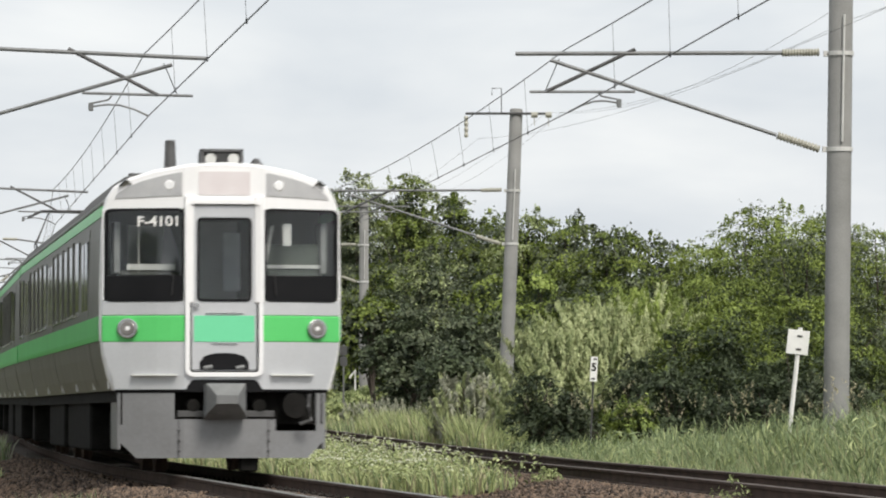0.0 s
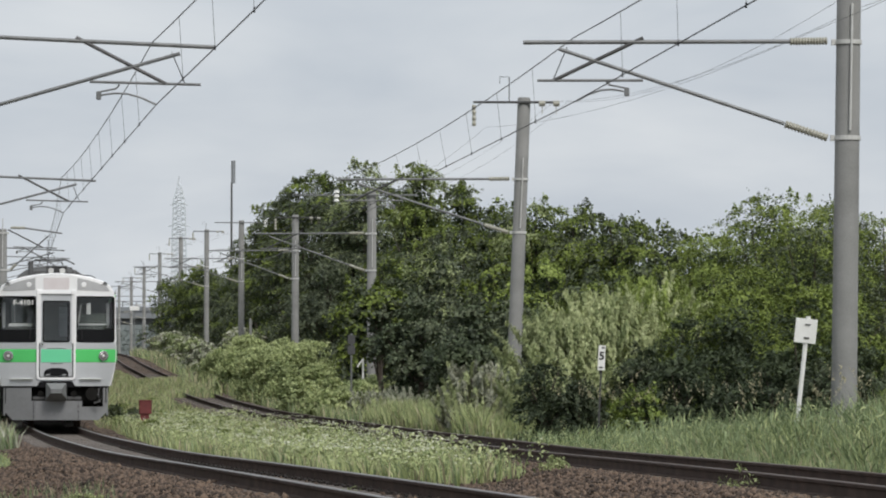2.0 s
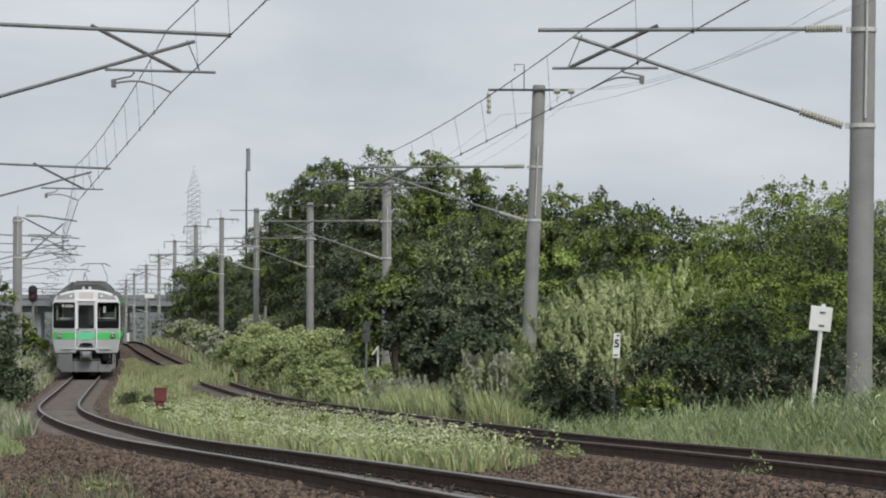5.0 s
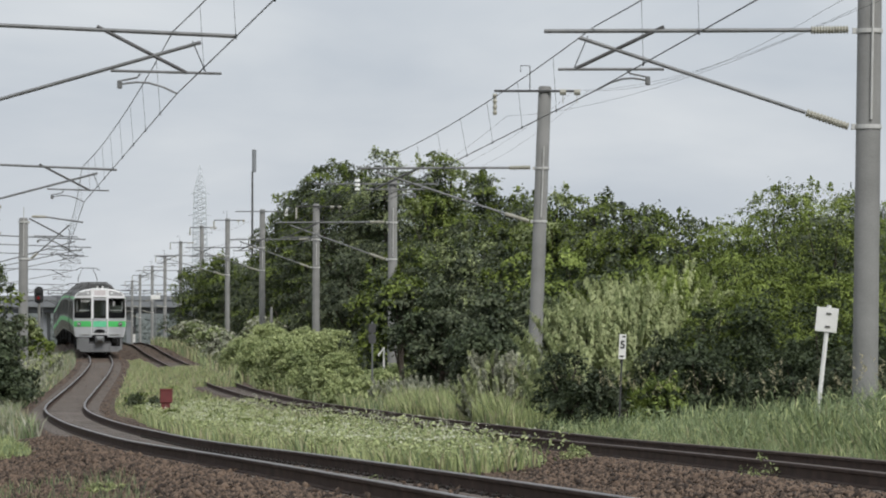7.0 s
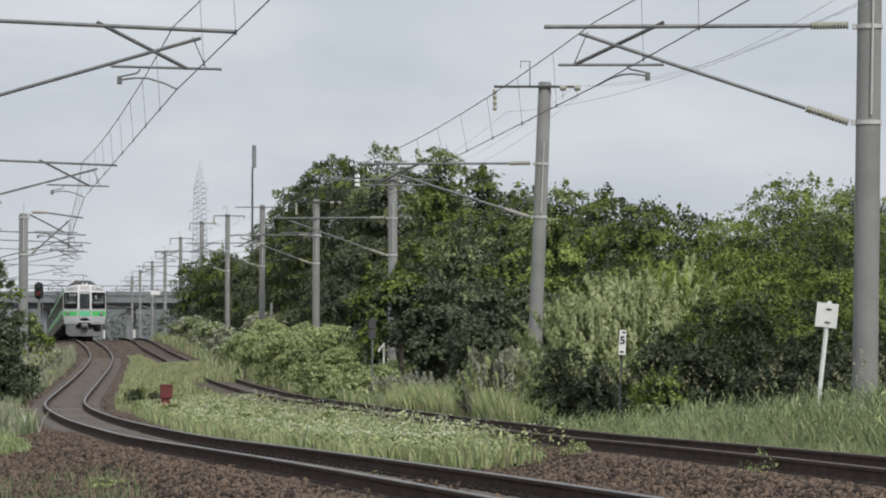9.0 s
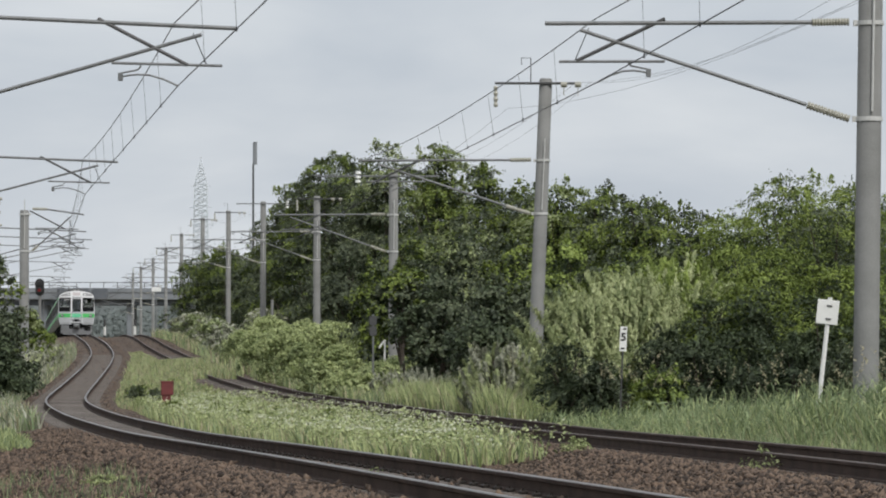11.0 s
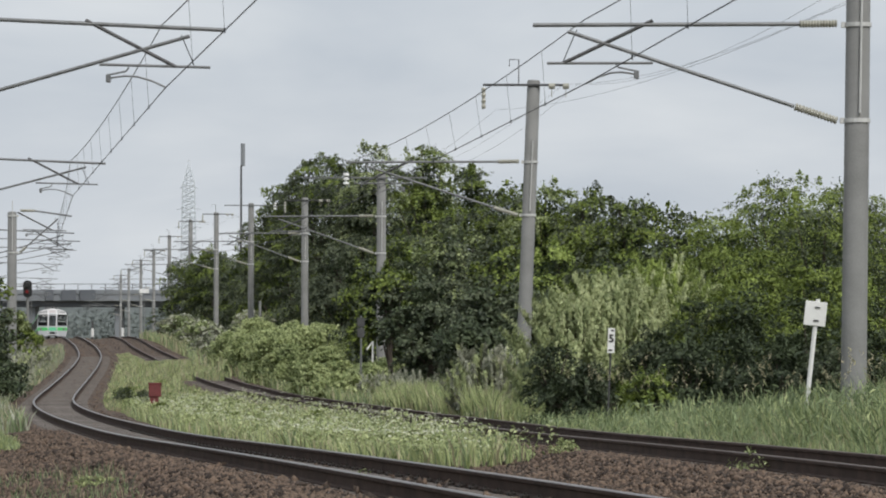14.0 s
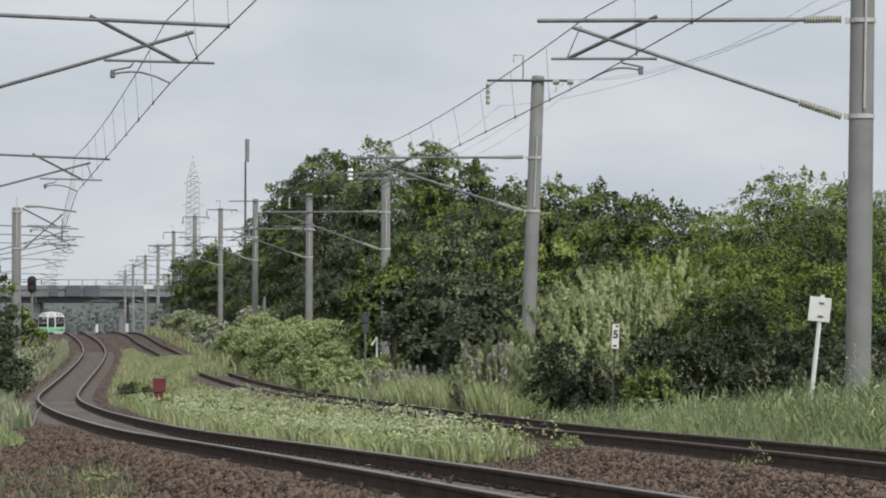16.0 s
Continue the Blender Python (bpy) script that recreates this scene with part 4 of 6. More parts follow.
def crown_points(h, rx, n, low, clump):
    """Leaf places: lobes fill an uneven crown, each lobe carries tufts on its upper side, and a thin inner fill closes the gaps."""
    k = int(max(9, (2.1 if low < 0.16 else 1.35) * rx * rx * h / (clump * 1.5) ** 3))
    lobes = []
    tries = 0
    while len(lobes) < k and tries < 4000:
        tries += 1
        z = RNG.random() ** 0.85
        lim = (0.72 + 0.28 * z / 0.3) if z < 0.3 else math.sqrt(max(0.03, 1 - ((z - 0.3) / 0.74) ** 2))
        a = RNG.uniform(0, 2 * math.pi)
        q = lim * (RNG.uniform(0.55, 1.0) if RNG.random() < 0.8 else RNG.random())
        r = clump * RNG.uniform(0.75, 1.7)
        c = (q * math.cos(a) * max(0.2, rx - r * 0.5), q * math.sin(a) * max(0.2, rx - r * 0.5), max(low + r * 0.3, z * (h - r * 0.75)))
        lobes.append((*c, r))
    lobes = np.array(lobes)
    # one lobe marks the very top
    lobes[0] = (RNG.uniform(-0.25, 0.25) * rx, 0, h - clump * 0.6, clump * 0.75)
    shoots = []
    for _ in range(int(3 + 2.2 * rx)):
        a, q = RNG.uniform(0, 2 * math.pi), RNG.random() ** 0.6 * 0.75
        shoots.append((q * math.cos(a) * rx, q * math.sin(a) * rx, h * (1 - 0.32 * q * q) * RNG.uniform(0.9, 1.03) - clump * 0.35, clump * RNG.uniform(0.35, 0.6)))
    lobes = np.concatenate([lobes, np.array(shoots)])
    tufts, tr, own = [], [], []
    for li, (x, y, z, r) in enumerate(lobes):
        for _ in range(int(10 + 6 * r / clump)):
            v = RNG.normal(size=3)
            v[2] = abs(v[2]) * 0.9 - 0.25
            v /= np.linalg.norm(v)
            tufts.append((x + v[0] * r * 0.85, y + v[1] * r * 0.85, z + v[2] * r * 0.7))
            tr.append(r * RNG.uniform(0.22, 0.42))
            own.append(li)
    cs, rs = np.array(tufts), np.array(tr)
    m = int(n * (0.7 if low < 0.16 else 0.8))
    idx = RNG.choice(len(cs), m, p=rs ** 2 / (rs ** 2).sum())
    dirs = RNG.normal(size=(m, 3))
    dirs[:, 2] = dirs[:, 2] * 0.8 + 0.3
    dirs /= np.linalg.norm(dirs, axis=1)[:, None]
    pts = cs[idx] + dirs * (rs[idx] * RNG.uniform(0.3, 1.12, m) ** 0.5)[:, None] * np.array([1, 1, 0.75])
    nor = dirs + RNG.normal(size=(m, 3)) * 0.4 + np.array([0, -0.1, 0.35])
    f = n - m
    li = RNG.integers(0, len(lobes), f)
    v = RNG.normal(size=(f, 3))
    v /= np.linalg.norm(v, axis=1)[:, None]
    pts = np.concatenate([pts, lobes[li, :3] + v * (lobes[li, 3] * RNG.random(f) * 0.9)[:, None]])
    nor = np.concatenate([nor, v + RNG.normal(size=(f, 3)) * 0.5])
    nor /= np.linalg.norm(nor, axis=1)[:, None]
    kind = RNG.random(len(lobes)) < 0.3
    second = kind[np.concatenate([np.array(own)[idx], li])]
    second ^= RNG.random(n) < 0.1
    return pts, nor, lobes[:, :3], second


def frame_of(n):
    """Random unit vectors."""
    v = RNG.normal(size=(n, 3))
    return v / np.linalg.norm(v, axis=1)[:, None]


def crown_limit(z):
    return 0.72 + 0.93 * z if z < 0.3 else math.sqrt(max(0.02, 1 - ((z - 0.3) / 0.73) ** 2.8))


def pad_points(h, rx, n, low, clump):
    """Leaf places on drooping sprays: flat pads of twigs in tiers round an uneven crown, with gaps between the tiers
    shaded by deeper inner leaves.
    """
    k = int(max(16, 3.0 * rx * (h - low) / clump ** 2))
    seed = RNG.uniform(0, 50)
    pads = np.zeros((k, 6))
    for i in range(k):
        z, a = RNG.random() ** 0.9, RNG.uniform(0, 2 * math.pi)
        ca, sa = math.cos(a), math.sin(a)
        wave = 1 + 0.42 * noise.noise(Vector((ca * 1.5 + seed, sa * 1.5, z * 2.6)))
        q = crown_limit(z) * wave * (RNG.uniform(0.66, 1.0) if RNG.random() < 0.8 else RNG.uniform(0.1, 0.7))
        r = clump * RNG.uniform(0.5, 1.45) * (1.0 if z < 0.85 else 0.6)
        rr = max(0.15, rx - r * 0.6)
        pads[i] = (q * ca * rr, q * sa * rr, low + z * (h - low) * (0.96 + 0.12 * (wave - 1)), r, ca, sa)
    pads[0, :4] = (RNG.uniform(-0.2, 0.2) * rx, 0, h * 0.97, clump * 0.5)
    m = int(n * 0.76)
    idx = RNG.choice(k, m, p=pads[:, 3] ** 2 / (pads[:, 3] ** 2).sum())
    twigs = 7
    az = (RNG.integers(0, twigs, m) + RNG.random(k)[idx]) * 2 * math.pi / twigs
    t = RNG.random(m) ** 0.62
    az = az + RNG.normal(size=m) * 0.22 * (1.15 - t)
    r = pads[idx, 3] * (0.75 + 0.5 * RNG.random((k, twigs))[idx, (az * twigs / 6.2832).astype(int) % twigs])
    cx, cy = np.cos(az), np.sin(az)
    out = cx * pads[idx, 4] + cy * pads[idx, 5]
    dz = -0.3 * t * t * r - 0.25 * out * t * r + RNG.normal(size=m) * 0.13 * r
    pts = pads[idx, :3] + np.stack([cx * t * r, cy * t * r, dz], 1)
    nor = np.stack([pads[idx, 4] * 0.5 + cx * 0.3, pads[idx, 5] * 0.5 + cy * 0.3, np.full(m, 0.75)], 1) + RNG.normal(size=(m, 3)) * 0.42
    # bare-tipped leading shoots over the outline
    f = n - m
    g = int(f * 0.1)
    sh = RNG.integers(0, max(4, int(5 * rx)), g)
    ns = sh.max() + 1
    a, q = RNG.uniform(0, 6.283, ns), RNG.random(ns) ** 0.6 * 0.85
    base = np.stack([np.cos(a) * q * rx, np.sin(a) * q * rx, low + (h - low) * (0.3 + 0.7 * np.sqrt(1 - q * q)) * RNG.uniform(0.9, 1.0, ns)], 1)
    u = RNG.random(g)
    tip = np.stack([RNG.normal(size=ns) * 0.18, RNG.normal(size=ns) * 0.18, RNG.uniform(0.3, 0.75, ns)], 1) * clump
    pts = np.concatenate([pts, base[sh] + tip[sh] * u[:, None] + RNG.normal(size=(g, 3)) * (clump * 0.17 * (1.15 - u))[:, None]])
    nor = np.concatenate([nor, frame_of(g) + np.array([0, 0, 0.5])])
    # thin inner leaves, coloured deeper for the shade inside the crown
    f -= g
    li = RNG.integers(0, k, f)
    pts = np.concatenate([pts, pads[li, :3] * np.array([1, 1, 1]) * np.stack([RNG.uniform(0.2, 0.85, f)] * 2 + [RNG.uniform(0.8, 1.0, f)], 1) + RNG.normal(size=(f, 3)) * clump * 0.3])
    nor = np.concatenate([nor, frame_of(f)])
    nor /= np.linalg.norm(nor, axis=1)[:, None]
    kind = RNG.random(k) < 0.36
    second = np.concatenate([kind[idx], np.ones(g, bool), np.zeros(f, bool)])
    # 2 marks inner leaves, whose colour carries the crown's inner shade
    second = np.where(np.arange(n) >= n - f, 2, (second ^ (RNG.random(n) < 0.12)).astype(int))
    return pts, nor, pads[:, :3], second


def sprig_points(h, rx, n, low, clump):
    """Leaf places on upright slender shoots that stand out of a dome."""
    k = int(34 * rx * h / clump)
    z = RNG.random(k) ** 0.8
    a = RNG.uniform(0, 2 * math.pi, k)
    lim = np.array([crown_limit(w) for w in z]) * np.array([1 + 0.3 * noise.noise(Vector((math.cos(w) * 1.4, math.sin(w) * 1.4, q * 2.5 + rx * 9))) for w, q in zip(a, z)])
    q = lim * np.where(RNG.random(k) < 0.85, RNG.uniform(0.72, 1.0, k), RNG.random(k))
    base = np.stack([np.cos(a) * q * rx, np.sin(a) * q * rx, np.maximum(low, z * (h - clump))], 1)
    ln = clump * RNG.uniform(0.55, 1.35, k)
    way = np.stack([np.cos(a) * q * 0.7 + RNG.normal(size=k) * 0.16, np.sin(a) * q * 0.55 + RNG.normal(size=k) * 0.16, np.full(k, 0.9)], 1)
    i = RNG.integers(0, k, n)
    u = RNG.random(n)
    pts = base[i] + way[i] * (ln[i] * u)[:, None] + RNG.normal(size=(n, 3)) * (0.1 * clump * (1.2 - u))[:, None]
    nor = np.stack([np.cos(a[i]), np.sin(a[i]), np.full(n, 0.5)], 1) * 0.8 + RNG.normal(size=(n, 3)) * 0.4
    nor /= np.linalg.norm(nor, axis=1)[:, None]
    second = (RNG.random(k) < 0.3)[i] | (u < 0.25) & (RNG.random(n) < 0.5)
    return pts, nor, base, second


def tree(name, x, d, h, rx, n, size, mats, label, category="tree", low=0.5, clump=0.7, narrow=0.5, trunk=0.12, group="", form=None):
    zg = ground_z(x, d) - 0.05
    t = thing(name, pose(x, d, zg), label, category, group)
    pts, nor, cs, second = (form or crown_points)(h, rx, n, low, clump)
    keep = pts[:, 2] > 0.05
    pts, nor = pts[keep], nor[keep]
    mi = second[keep].astype(int)
    # third slot: deeper green that paints inner leaves as shaded
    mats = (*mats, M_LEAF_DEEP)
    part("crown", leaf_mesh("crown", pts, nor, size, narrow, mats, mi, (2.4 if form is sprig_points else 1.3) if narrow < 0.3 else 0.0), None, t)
    g = Geo()
    top = Vector((RNG.uniform(-0.2, 0.2) * rx, RNG.uniform(-0.2, 0.2) * rx, h * 0.8))
    g.tube([(0, 0, -0.2), (0.05, 0, h * 0.2), top * 0.55 + Vector((0.1, 0, 0)), top], [trunk * 1.25, trunk, trunk * 0.6, trunk * 0.15], 8)
    for i in RNG.choice(len(cs), min(16, len(cs)), replace=False):
        c = Vector(cs[i])
        s = Vector((0, 0, max(0.15, c.z * 0.45)))
        g.tube([s, s.lerp(c, 0.5) + Vector((0, 0, 0.08 * h)) * 0.4, c], [trunk * 0.45, trunk * 0.28, trunk * 0.08], 6)
    part("trunk", g, M_BARK, t)
    return t


DK, MD, LT, WL, SG, DP, FR = M_LEAF_DARK_HAZED, M_LEAF_MID, M_LEAF_LITE, M_LEAF_WILLOW, M_LEAF_SAGE, M_LEAF_DEEP, M_LEAF_FRESH
# tall hedgerow trees behind the pole line: distance, x, height, half-width
for d, x, h, rx, mt in [
        (318, -20.2, 6.6, 2.6, (DK, MD)), (328, -18.8, 7.6, 2.6, (DK, MD)), (305, -17.4, 7.0, 2.3, (DK, MD)), (300, -15.2, 6.4, 2.4, (DK, MD)), (282, -12.8, 7.2, 2.4, (DK, MD)), (262, -11.0, 8.9, 2.5, (DK, MD)), (246, -9.2, 10.2, 2.7, (DK, MD)), (232, -7.3, 10.9, 2.7, (DK, MD)),
        (222, -5.4, 10.7, 2.5, (DK, MD)), (208, -3.4, 11.0, 2.2, (DK, LT)), (200, -1.2, 9.4, 2.2, (DK, MD)), (188, -0.5, 10.4, 1.9, (MD, LT)), (182, 1.6, 9.0, 2.1, (DK, MD)), (176, 3.4, 8.3, 2.4, (DK, MD)),
        (170, 4.6, 8.1, 2.4, (MD, LT)), (168, 6.4, 7.9, 2.6, (MD, DK)), (162, 7.9, 7.4, 2.5, (MD, DK)), (164, 9.6, 6.9, 2.4, (DK, MD)), (205, -5.2, 6.0, 2.5, (DK, DK)), (184, -1.4, 6.2, 2.4, (DK, MD))]:
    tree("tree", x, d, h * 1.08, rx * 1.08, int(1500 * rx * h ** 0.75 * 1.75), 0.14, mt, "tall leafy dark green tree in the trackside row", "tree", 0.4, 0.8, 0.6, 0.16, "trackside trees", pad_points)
# nearer, lighter trees with big pale leaves
for d, x, h, rx, mt in [(158, -1.0, 5.6, 2.0, (DK, MD)), (150, 0.6, 6.4, 1.9, (DK, LT)), (146, 2.2, 5.8, 1.8, (DK, MD)), (140, 4.1, 5.4, 1.9, (MD, FR)), (136, 5.6, 5.2, 1.9, (MD, DK)), (132, 7.2, 5.2, 1.9, (MD, DK)),
                        (128, 3.2, 3.9, 1.5, (DP, DK)), (152, -2.6, 5.0, 1.4, (DK, MD)), (138, -0.4, 4.2, 1.5, (DK, DP)), (134, 1.3, 4.0, 1.5, (DP, DK)), (137, 2.6, 4.4, 1.3, (DK, MD))]:
    tree("tree", x, d, h * 1.05, rx * 1.05, int(1700 * rx * h ** 0.75 * 1.6), 0.135, mt, "leafy tree with pale glossy leaves beside the track", "tree", 0.3, 0.62, 0.65, 0.12, "trackside trees", pad_points)
tree("tree", -1.75, 141, 4.9, 1.1, 9000, 0.13, (DK, MD), "leaning dark tree whose crown hides part of a pole", "tree", 2.5, 0.45, 0.65, 0.1, "trackside trees", pad_points)
# bright rounded trees towards the near pole
for d, x, h, rx, mt in [(118, 7.9, 4.8, 1.6, (MD, FR)), (112, 8.3, 5.3, 1.7, (MD, FR)), (108, 9.3, 5.8, 1.6, (MD, FR)), (109, 10.9, 5.7, 1.6, (MD, FR)), (114, 10.2, 5.8, 1.8, (MD, FR)), (116, 12.2, 5.6, 1.8, (MD, DK)), (104, 10.0, 4.9, 1.9, (MD, DK)), (106, 12.3, 5.2, 1.7, (MD, DK)),
                        (98, 10.4, 3.6, 1.8, (MD, DK)), (124, 6.0, 4.3, 1.6, (MD, FR)), (99, 7.6, 4.0, 1.5, (MD, FR)), (95, 9.4, 3.3, 1.5, (MD, FR))]:
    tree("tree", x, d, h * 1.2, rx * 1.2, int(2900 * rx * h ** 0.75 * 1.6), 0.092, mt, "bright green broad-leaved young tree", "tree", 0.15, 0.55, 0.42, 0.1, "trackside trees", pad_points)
# shrubs in front of the trees
tree("willow_bush", 2.95, 90, 3.35, 1.2, 34000, 0.13, (WL, LT), "pale grey-green willow bush with slender leaves", "bush", 0.1, 0.5, 0.22, 0.05, "trackside bushes", sprig_points)
tree("willow_bush", 3.9, 91, 3.8, 1.45, 38000, 0.13, (WL, LT), "pale grey-green willow bush with slender leaves", "bush", 0.1, 0.5, 0.22, 0.05, "trackside bushes", sprig_points)
tree("willow_bush", 5.3, 93, 4.3, 1.4, 34000, 0.13, (FR, WL), "pale grey-green willow bush with slender leaves", "bush", 0.1, 0.5, 0.22, 0.05, "trackside bushes", sprig_points)
tree("willow_bush", 1.0, 93, 1.95, 0.65, 12000, 0.13, (SG, WL), "silvery willow bush in front of the pole", "bush", 0.05, 0.42, 0.22, 0.05, "trackside bushes", sprig_points)
for d, x, h, rx, mt in [(84, 2.45, 1.85, 0.75, (DP, DP)), (83, 3.05, 1.5, 0.65, (DP, DK)), (85, 3.7, 1.4, 0.6, (DK, MD)), (85, 4.6, 2.3, 0.9, (DP, DK)), (86, 5.6, 3.1, 1.15, (DP, MD)), (85, 6.6, 3.3, 1.2, (DP, MD)), (84, 7.7, 3.1, 1.2, (DP, MD)), (83, 8.9, 2.9, 1.2, (DP, MD)),
                        (80, 6.0, 2.3, 1.1, (DP, DP)), (79.5, 5.0, 2.1, 0.95, (DP, DP)), (78, 6.8, 2.2, 1.0, (DP, DP)), (77, 8.2, 2.1, 1.0, (DP, DK)), (78, 7.5, 2.0, 0.9, (DP, DK)), (79, 4.2, 1.4, 0.7, (MD, FR)), (92, 8.8, 3.9, 1.4, (MD, FR)), (91, 7.2, 3.8, 1.3, (MD, FR))]:
    tree("bush", x, d, h * 1.03, rx, int(4200 * rx * h ** 0.6 * 1.35), 0.095, mt, "dense dark green shrub at the edge of the tall grass", "bush", 0.05, 0.42, 0.42, 0.06, "trackside bushes", pad_points)
for d, x, h, rx, mt in [(118, -0.7, 1.35, 0.75, (SG, DK)), (116, -1.35, 1.1, 0.55, (SG, WL)), (130, -2.2, 1.15, 0.55, (SG, WL)), (128, -1.7, 1.2, 0.5, (SG, LT)), (112, 1.35, 1.75, 0.75, (SG, DK)), (108, 0.75, 1.4, 0.6, (SG, WL)), (105, 1.6, 2.0, 0.7, (WL, SG))]:
    tree("mugwort_bush", x, d, h, rx, int(5200 * rx * h ** 0.6), 0.12, mt, "silvery grey mugwort bush among weeds", "bush", 0.03, 0.34, 0.26, 0.03, "mugwort bushes", sprig_points)
for d, x, h, rx in [(150, -5.6, 1.5, 1.0), (155, -6.6, 1.9, 1.1), (160, -5.2, 2.1, 1.2), (165, -6.9, 1.9, 1.1), (172, -8.2, 1.7, 1.1), (148, -4.2, 1.5, 0.9), (140, -3.6, 1.2, 0.8), (138, -4.8, 1.1, 0.9), (180, -8.2, 2.2, 1.1), (186, -9.6, 1.6, 1.1), (132, -2.4, 1.2, 0.8), (144, -2.0, 1.3, 0.9), (176, -6.6, 2.2, 1.2), (128, -3.2, 0.9, 0.8), (168, -5.0, 2.2, 1.1)]:
    tree("knotweed", x, d, h * 1.2, rx * 1.15, int(6200 * rx * h ** 0.6), 0.11, (M_WEED, LT), "light green broad-leaved knotweed clump", "bush", 0.03, 0.36, 0.6, 0.03, "knotweed clumps")
for d, x, h, rx in [(196, -10.4, 1.5, 1.2), (206, -11.6, 1.6, 1.3), (216, -12.4, 1.8, 1.4), (228, -13.6, 1.9, 1.5), (240, -14.6, 1.9, 1.5), (254, -16.4, 2.0, 1.6), (268, -17.6, 2.0, 1.7), (246, -11.6, 2.6, 1.6), (226, -10.4, 2.2, 1.4)]:
    tree("bush", x, d, h, rx, int(1700 * rx * h ** 0.6), 0.22, (SG, LT), "grey-green low shrub beside the far track", "bush", 0.03, 0.5, 0.5, 0.03, "far low shrubs")
# left side of the line
for d, x, h, rx, mt in [(124, -14.3, 3.1, 1.35, (DP, DK)), (119, -13.9, 2.2, 1.0, (DP, DP)), (128, -15.25, 5.4, 1.5, (DK, MD))]:
    tree("bush", x, d, h, rx, int(3300 * rx * h ** 0.6), 0.16, mt, "dark green bush on the bank", "bush", 0.03, 0.45, 0.5, 0.05, "bank bushes")
tree("sapling", -18.65, 176, 2.9, 0.75, 3600, 0.17, (MD, LT), "small bright green sapling beside the track", "tree", 0.6, 0.4, 0.5, 0.05)
for d, x, h, rx in [(134, -15.0, 1.5, 0.9), (145, -16.0, 1.6, 1.0), (156, -17.2, 1.5, 1.0), (168, -17.8, 1.4, 1.0), (182, -18.9, 1.3, 1.0), (196, -20.2, 1.2, 1.0), (150, -17.8, 1.8, 1.0)]:
    tree("mugwort_bush", x, d, h, rx, int(2400 * rx * h ** 0.6), 0.18, (SG, WL), "grey-green weedy bush on the bank", "bush", 0.03, 0.4, 0.26, 0.03, "mugwort bushes", sprig_points)


def blades(name, places, heights, width, mats, label, weights=None, lean=0.5):
    """Grass: one bent blade of two pieces at each place."""
    n = len(places)
    a = RNG.uniform(0, 2 * math.pi, n)
    h = heights * RNG.uniform(0.55, 1.15, n)
    w = width * RNG.uniform(0.6, 1.4, n)
    side = np.stack([np.cos(a), np.sin(a), np.zeros(n)], 1) * w[:, None] * 0.5
    out = np.stack([RNG.normal(size=n), RNG.normal(size=n), np.zeros(n)], 1) * (lean * h)[:, None] * 0.5
    up = np.array([0, 0, 1.0])
    p0 = places
    p1 = places + up * (h * 0.6)[:, None] + out * 0.4
    p2 = places + up * h[:, None] + out * 1.1
    v = np.stack([p0 - side, p0 + side, p1 + side * 0.8, p1 - side * 0.8, p2], 1).reshape(-1, 3)
    k = np.arange(n, dtype=np.int32)[:, None] * 5
    loops = np.concatenate([k + np.array([0, 1, 2, 3], dtype=np.int32), k + np.array([3, 2, 4], dtype=np.int32)], 1).ravel()
    starts = (np.arange(n, dtype=np.int32)[:, None] * 7 + np.array([0, 4], dtype=np.int32)).ravel()
    me = bpy.data.meshes.new(name)
    me.vertices.add(5 * n)
    me.vertices.foreach_set("co", v.astype(np.float32).ravel())
    me.loops.add(7 * n)
    me.loops.foreach_set("vertex_index", loops)
    me.polygons.add(2 * n)
    me.polygons.foreach_set("loop_start", starts)
    for m in mats:
        me.materials.append(m)
    pick = RNG.choice(len(mats), n, p=weights)
    me.polygons.foreach_set("material_index", np.repeat(pick, 2).astype(np.int32))
    me.update(calc_edges=True)
    me.validate()
    return tagged(new(name, me), label, "grass", "", "stuff")


def scatter(n, d0, d1, lo, hi, power=1.0, patch=None):
    """Places on the ground between the lines lo(d) and hi(d), thicker towards d0 with power > 1."""
    d = d0 + (d1 - d0) * RNG.random(n) ** power
    u = RNG.random(n)
    x = np.array([lo(q) + (hi(q) - lo(q)) * w for q, w in zip(d, u)])
    keep = np.ones(n, bool)
    if patch:
        keep = np.array([noise.noise(Vector((a * patch, b * patch * 0.6, 5.0))) + 0.35 * RNG.normal() > -0.12 for a, b in zip(x, d)])
    x, d = x[keep], d[keep]
    return np.array([(a, b, ground_z(a, b) - 0.02) for a, b in zip(x, d)])


def swell(p, s, base, amp):
    return base + amp * np.array([noise.noise(Vector((a * s, b * s * 0.5, 9.0))) for a, b, c in p])


p = scatter(60000, 44, 92, lambda d: side_x(d) + 1.75, lambda d: side_x(d) + 6.5, 1.3)
edge = np.clip((p[:, 0] - np.array([side_x(q) for q in p[:, 1]]) - 1.7) / 1.4, 0.25, 1)
blades("tall_grass", p, swell(p, 0.8, 1.1, 0.4) * edge * np.clip(1.08 - (p[:, 1] - 50) / 42, 0.36, 1.0), 0.022, [M_GRASS, M_GRASS_DRY, M_WEED], "tall green grass with pale stalks beside the track", [0.66, 0.1, 0.24])
p = scatter(17000, 86, 114, lambda d: side_x(d) + 1.7, lambda d: side_x(d) + 3.6, 1.0)
blades("tall_weeds", p, swell(p, 0.9, 0.8, 0.5), 0.024, [M_WEED, M_GRASS, M_GRASS_DRY], "tall pale green weeds before the willow bushes", [0.7, 0.15, 0.15])
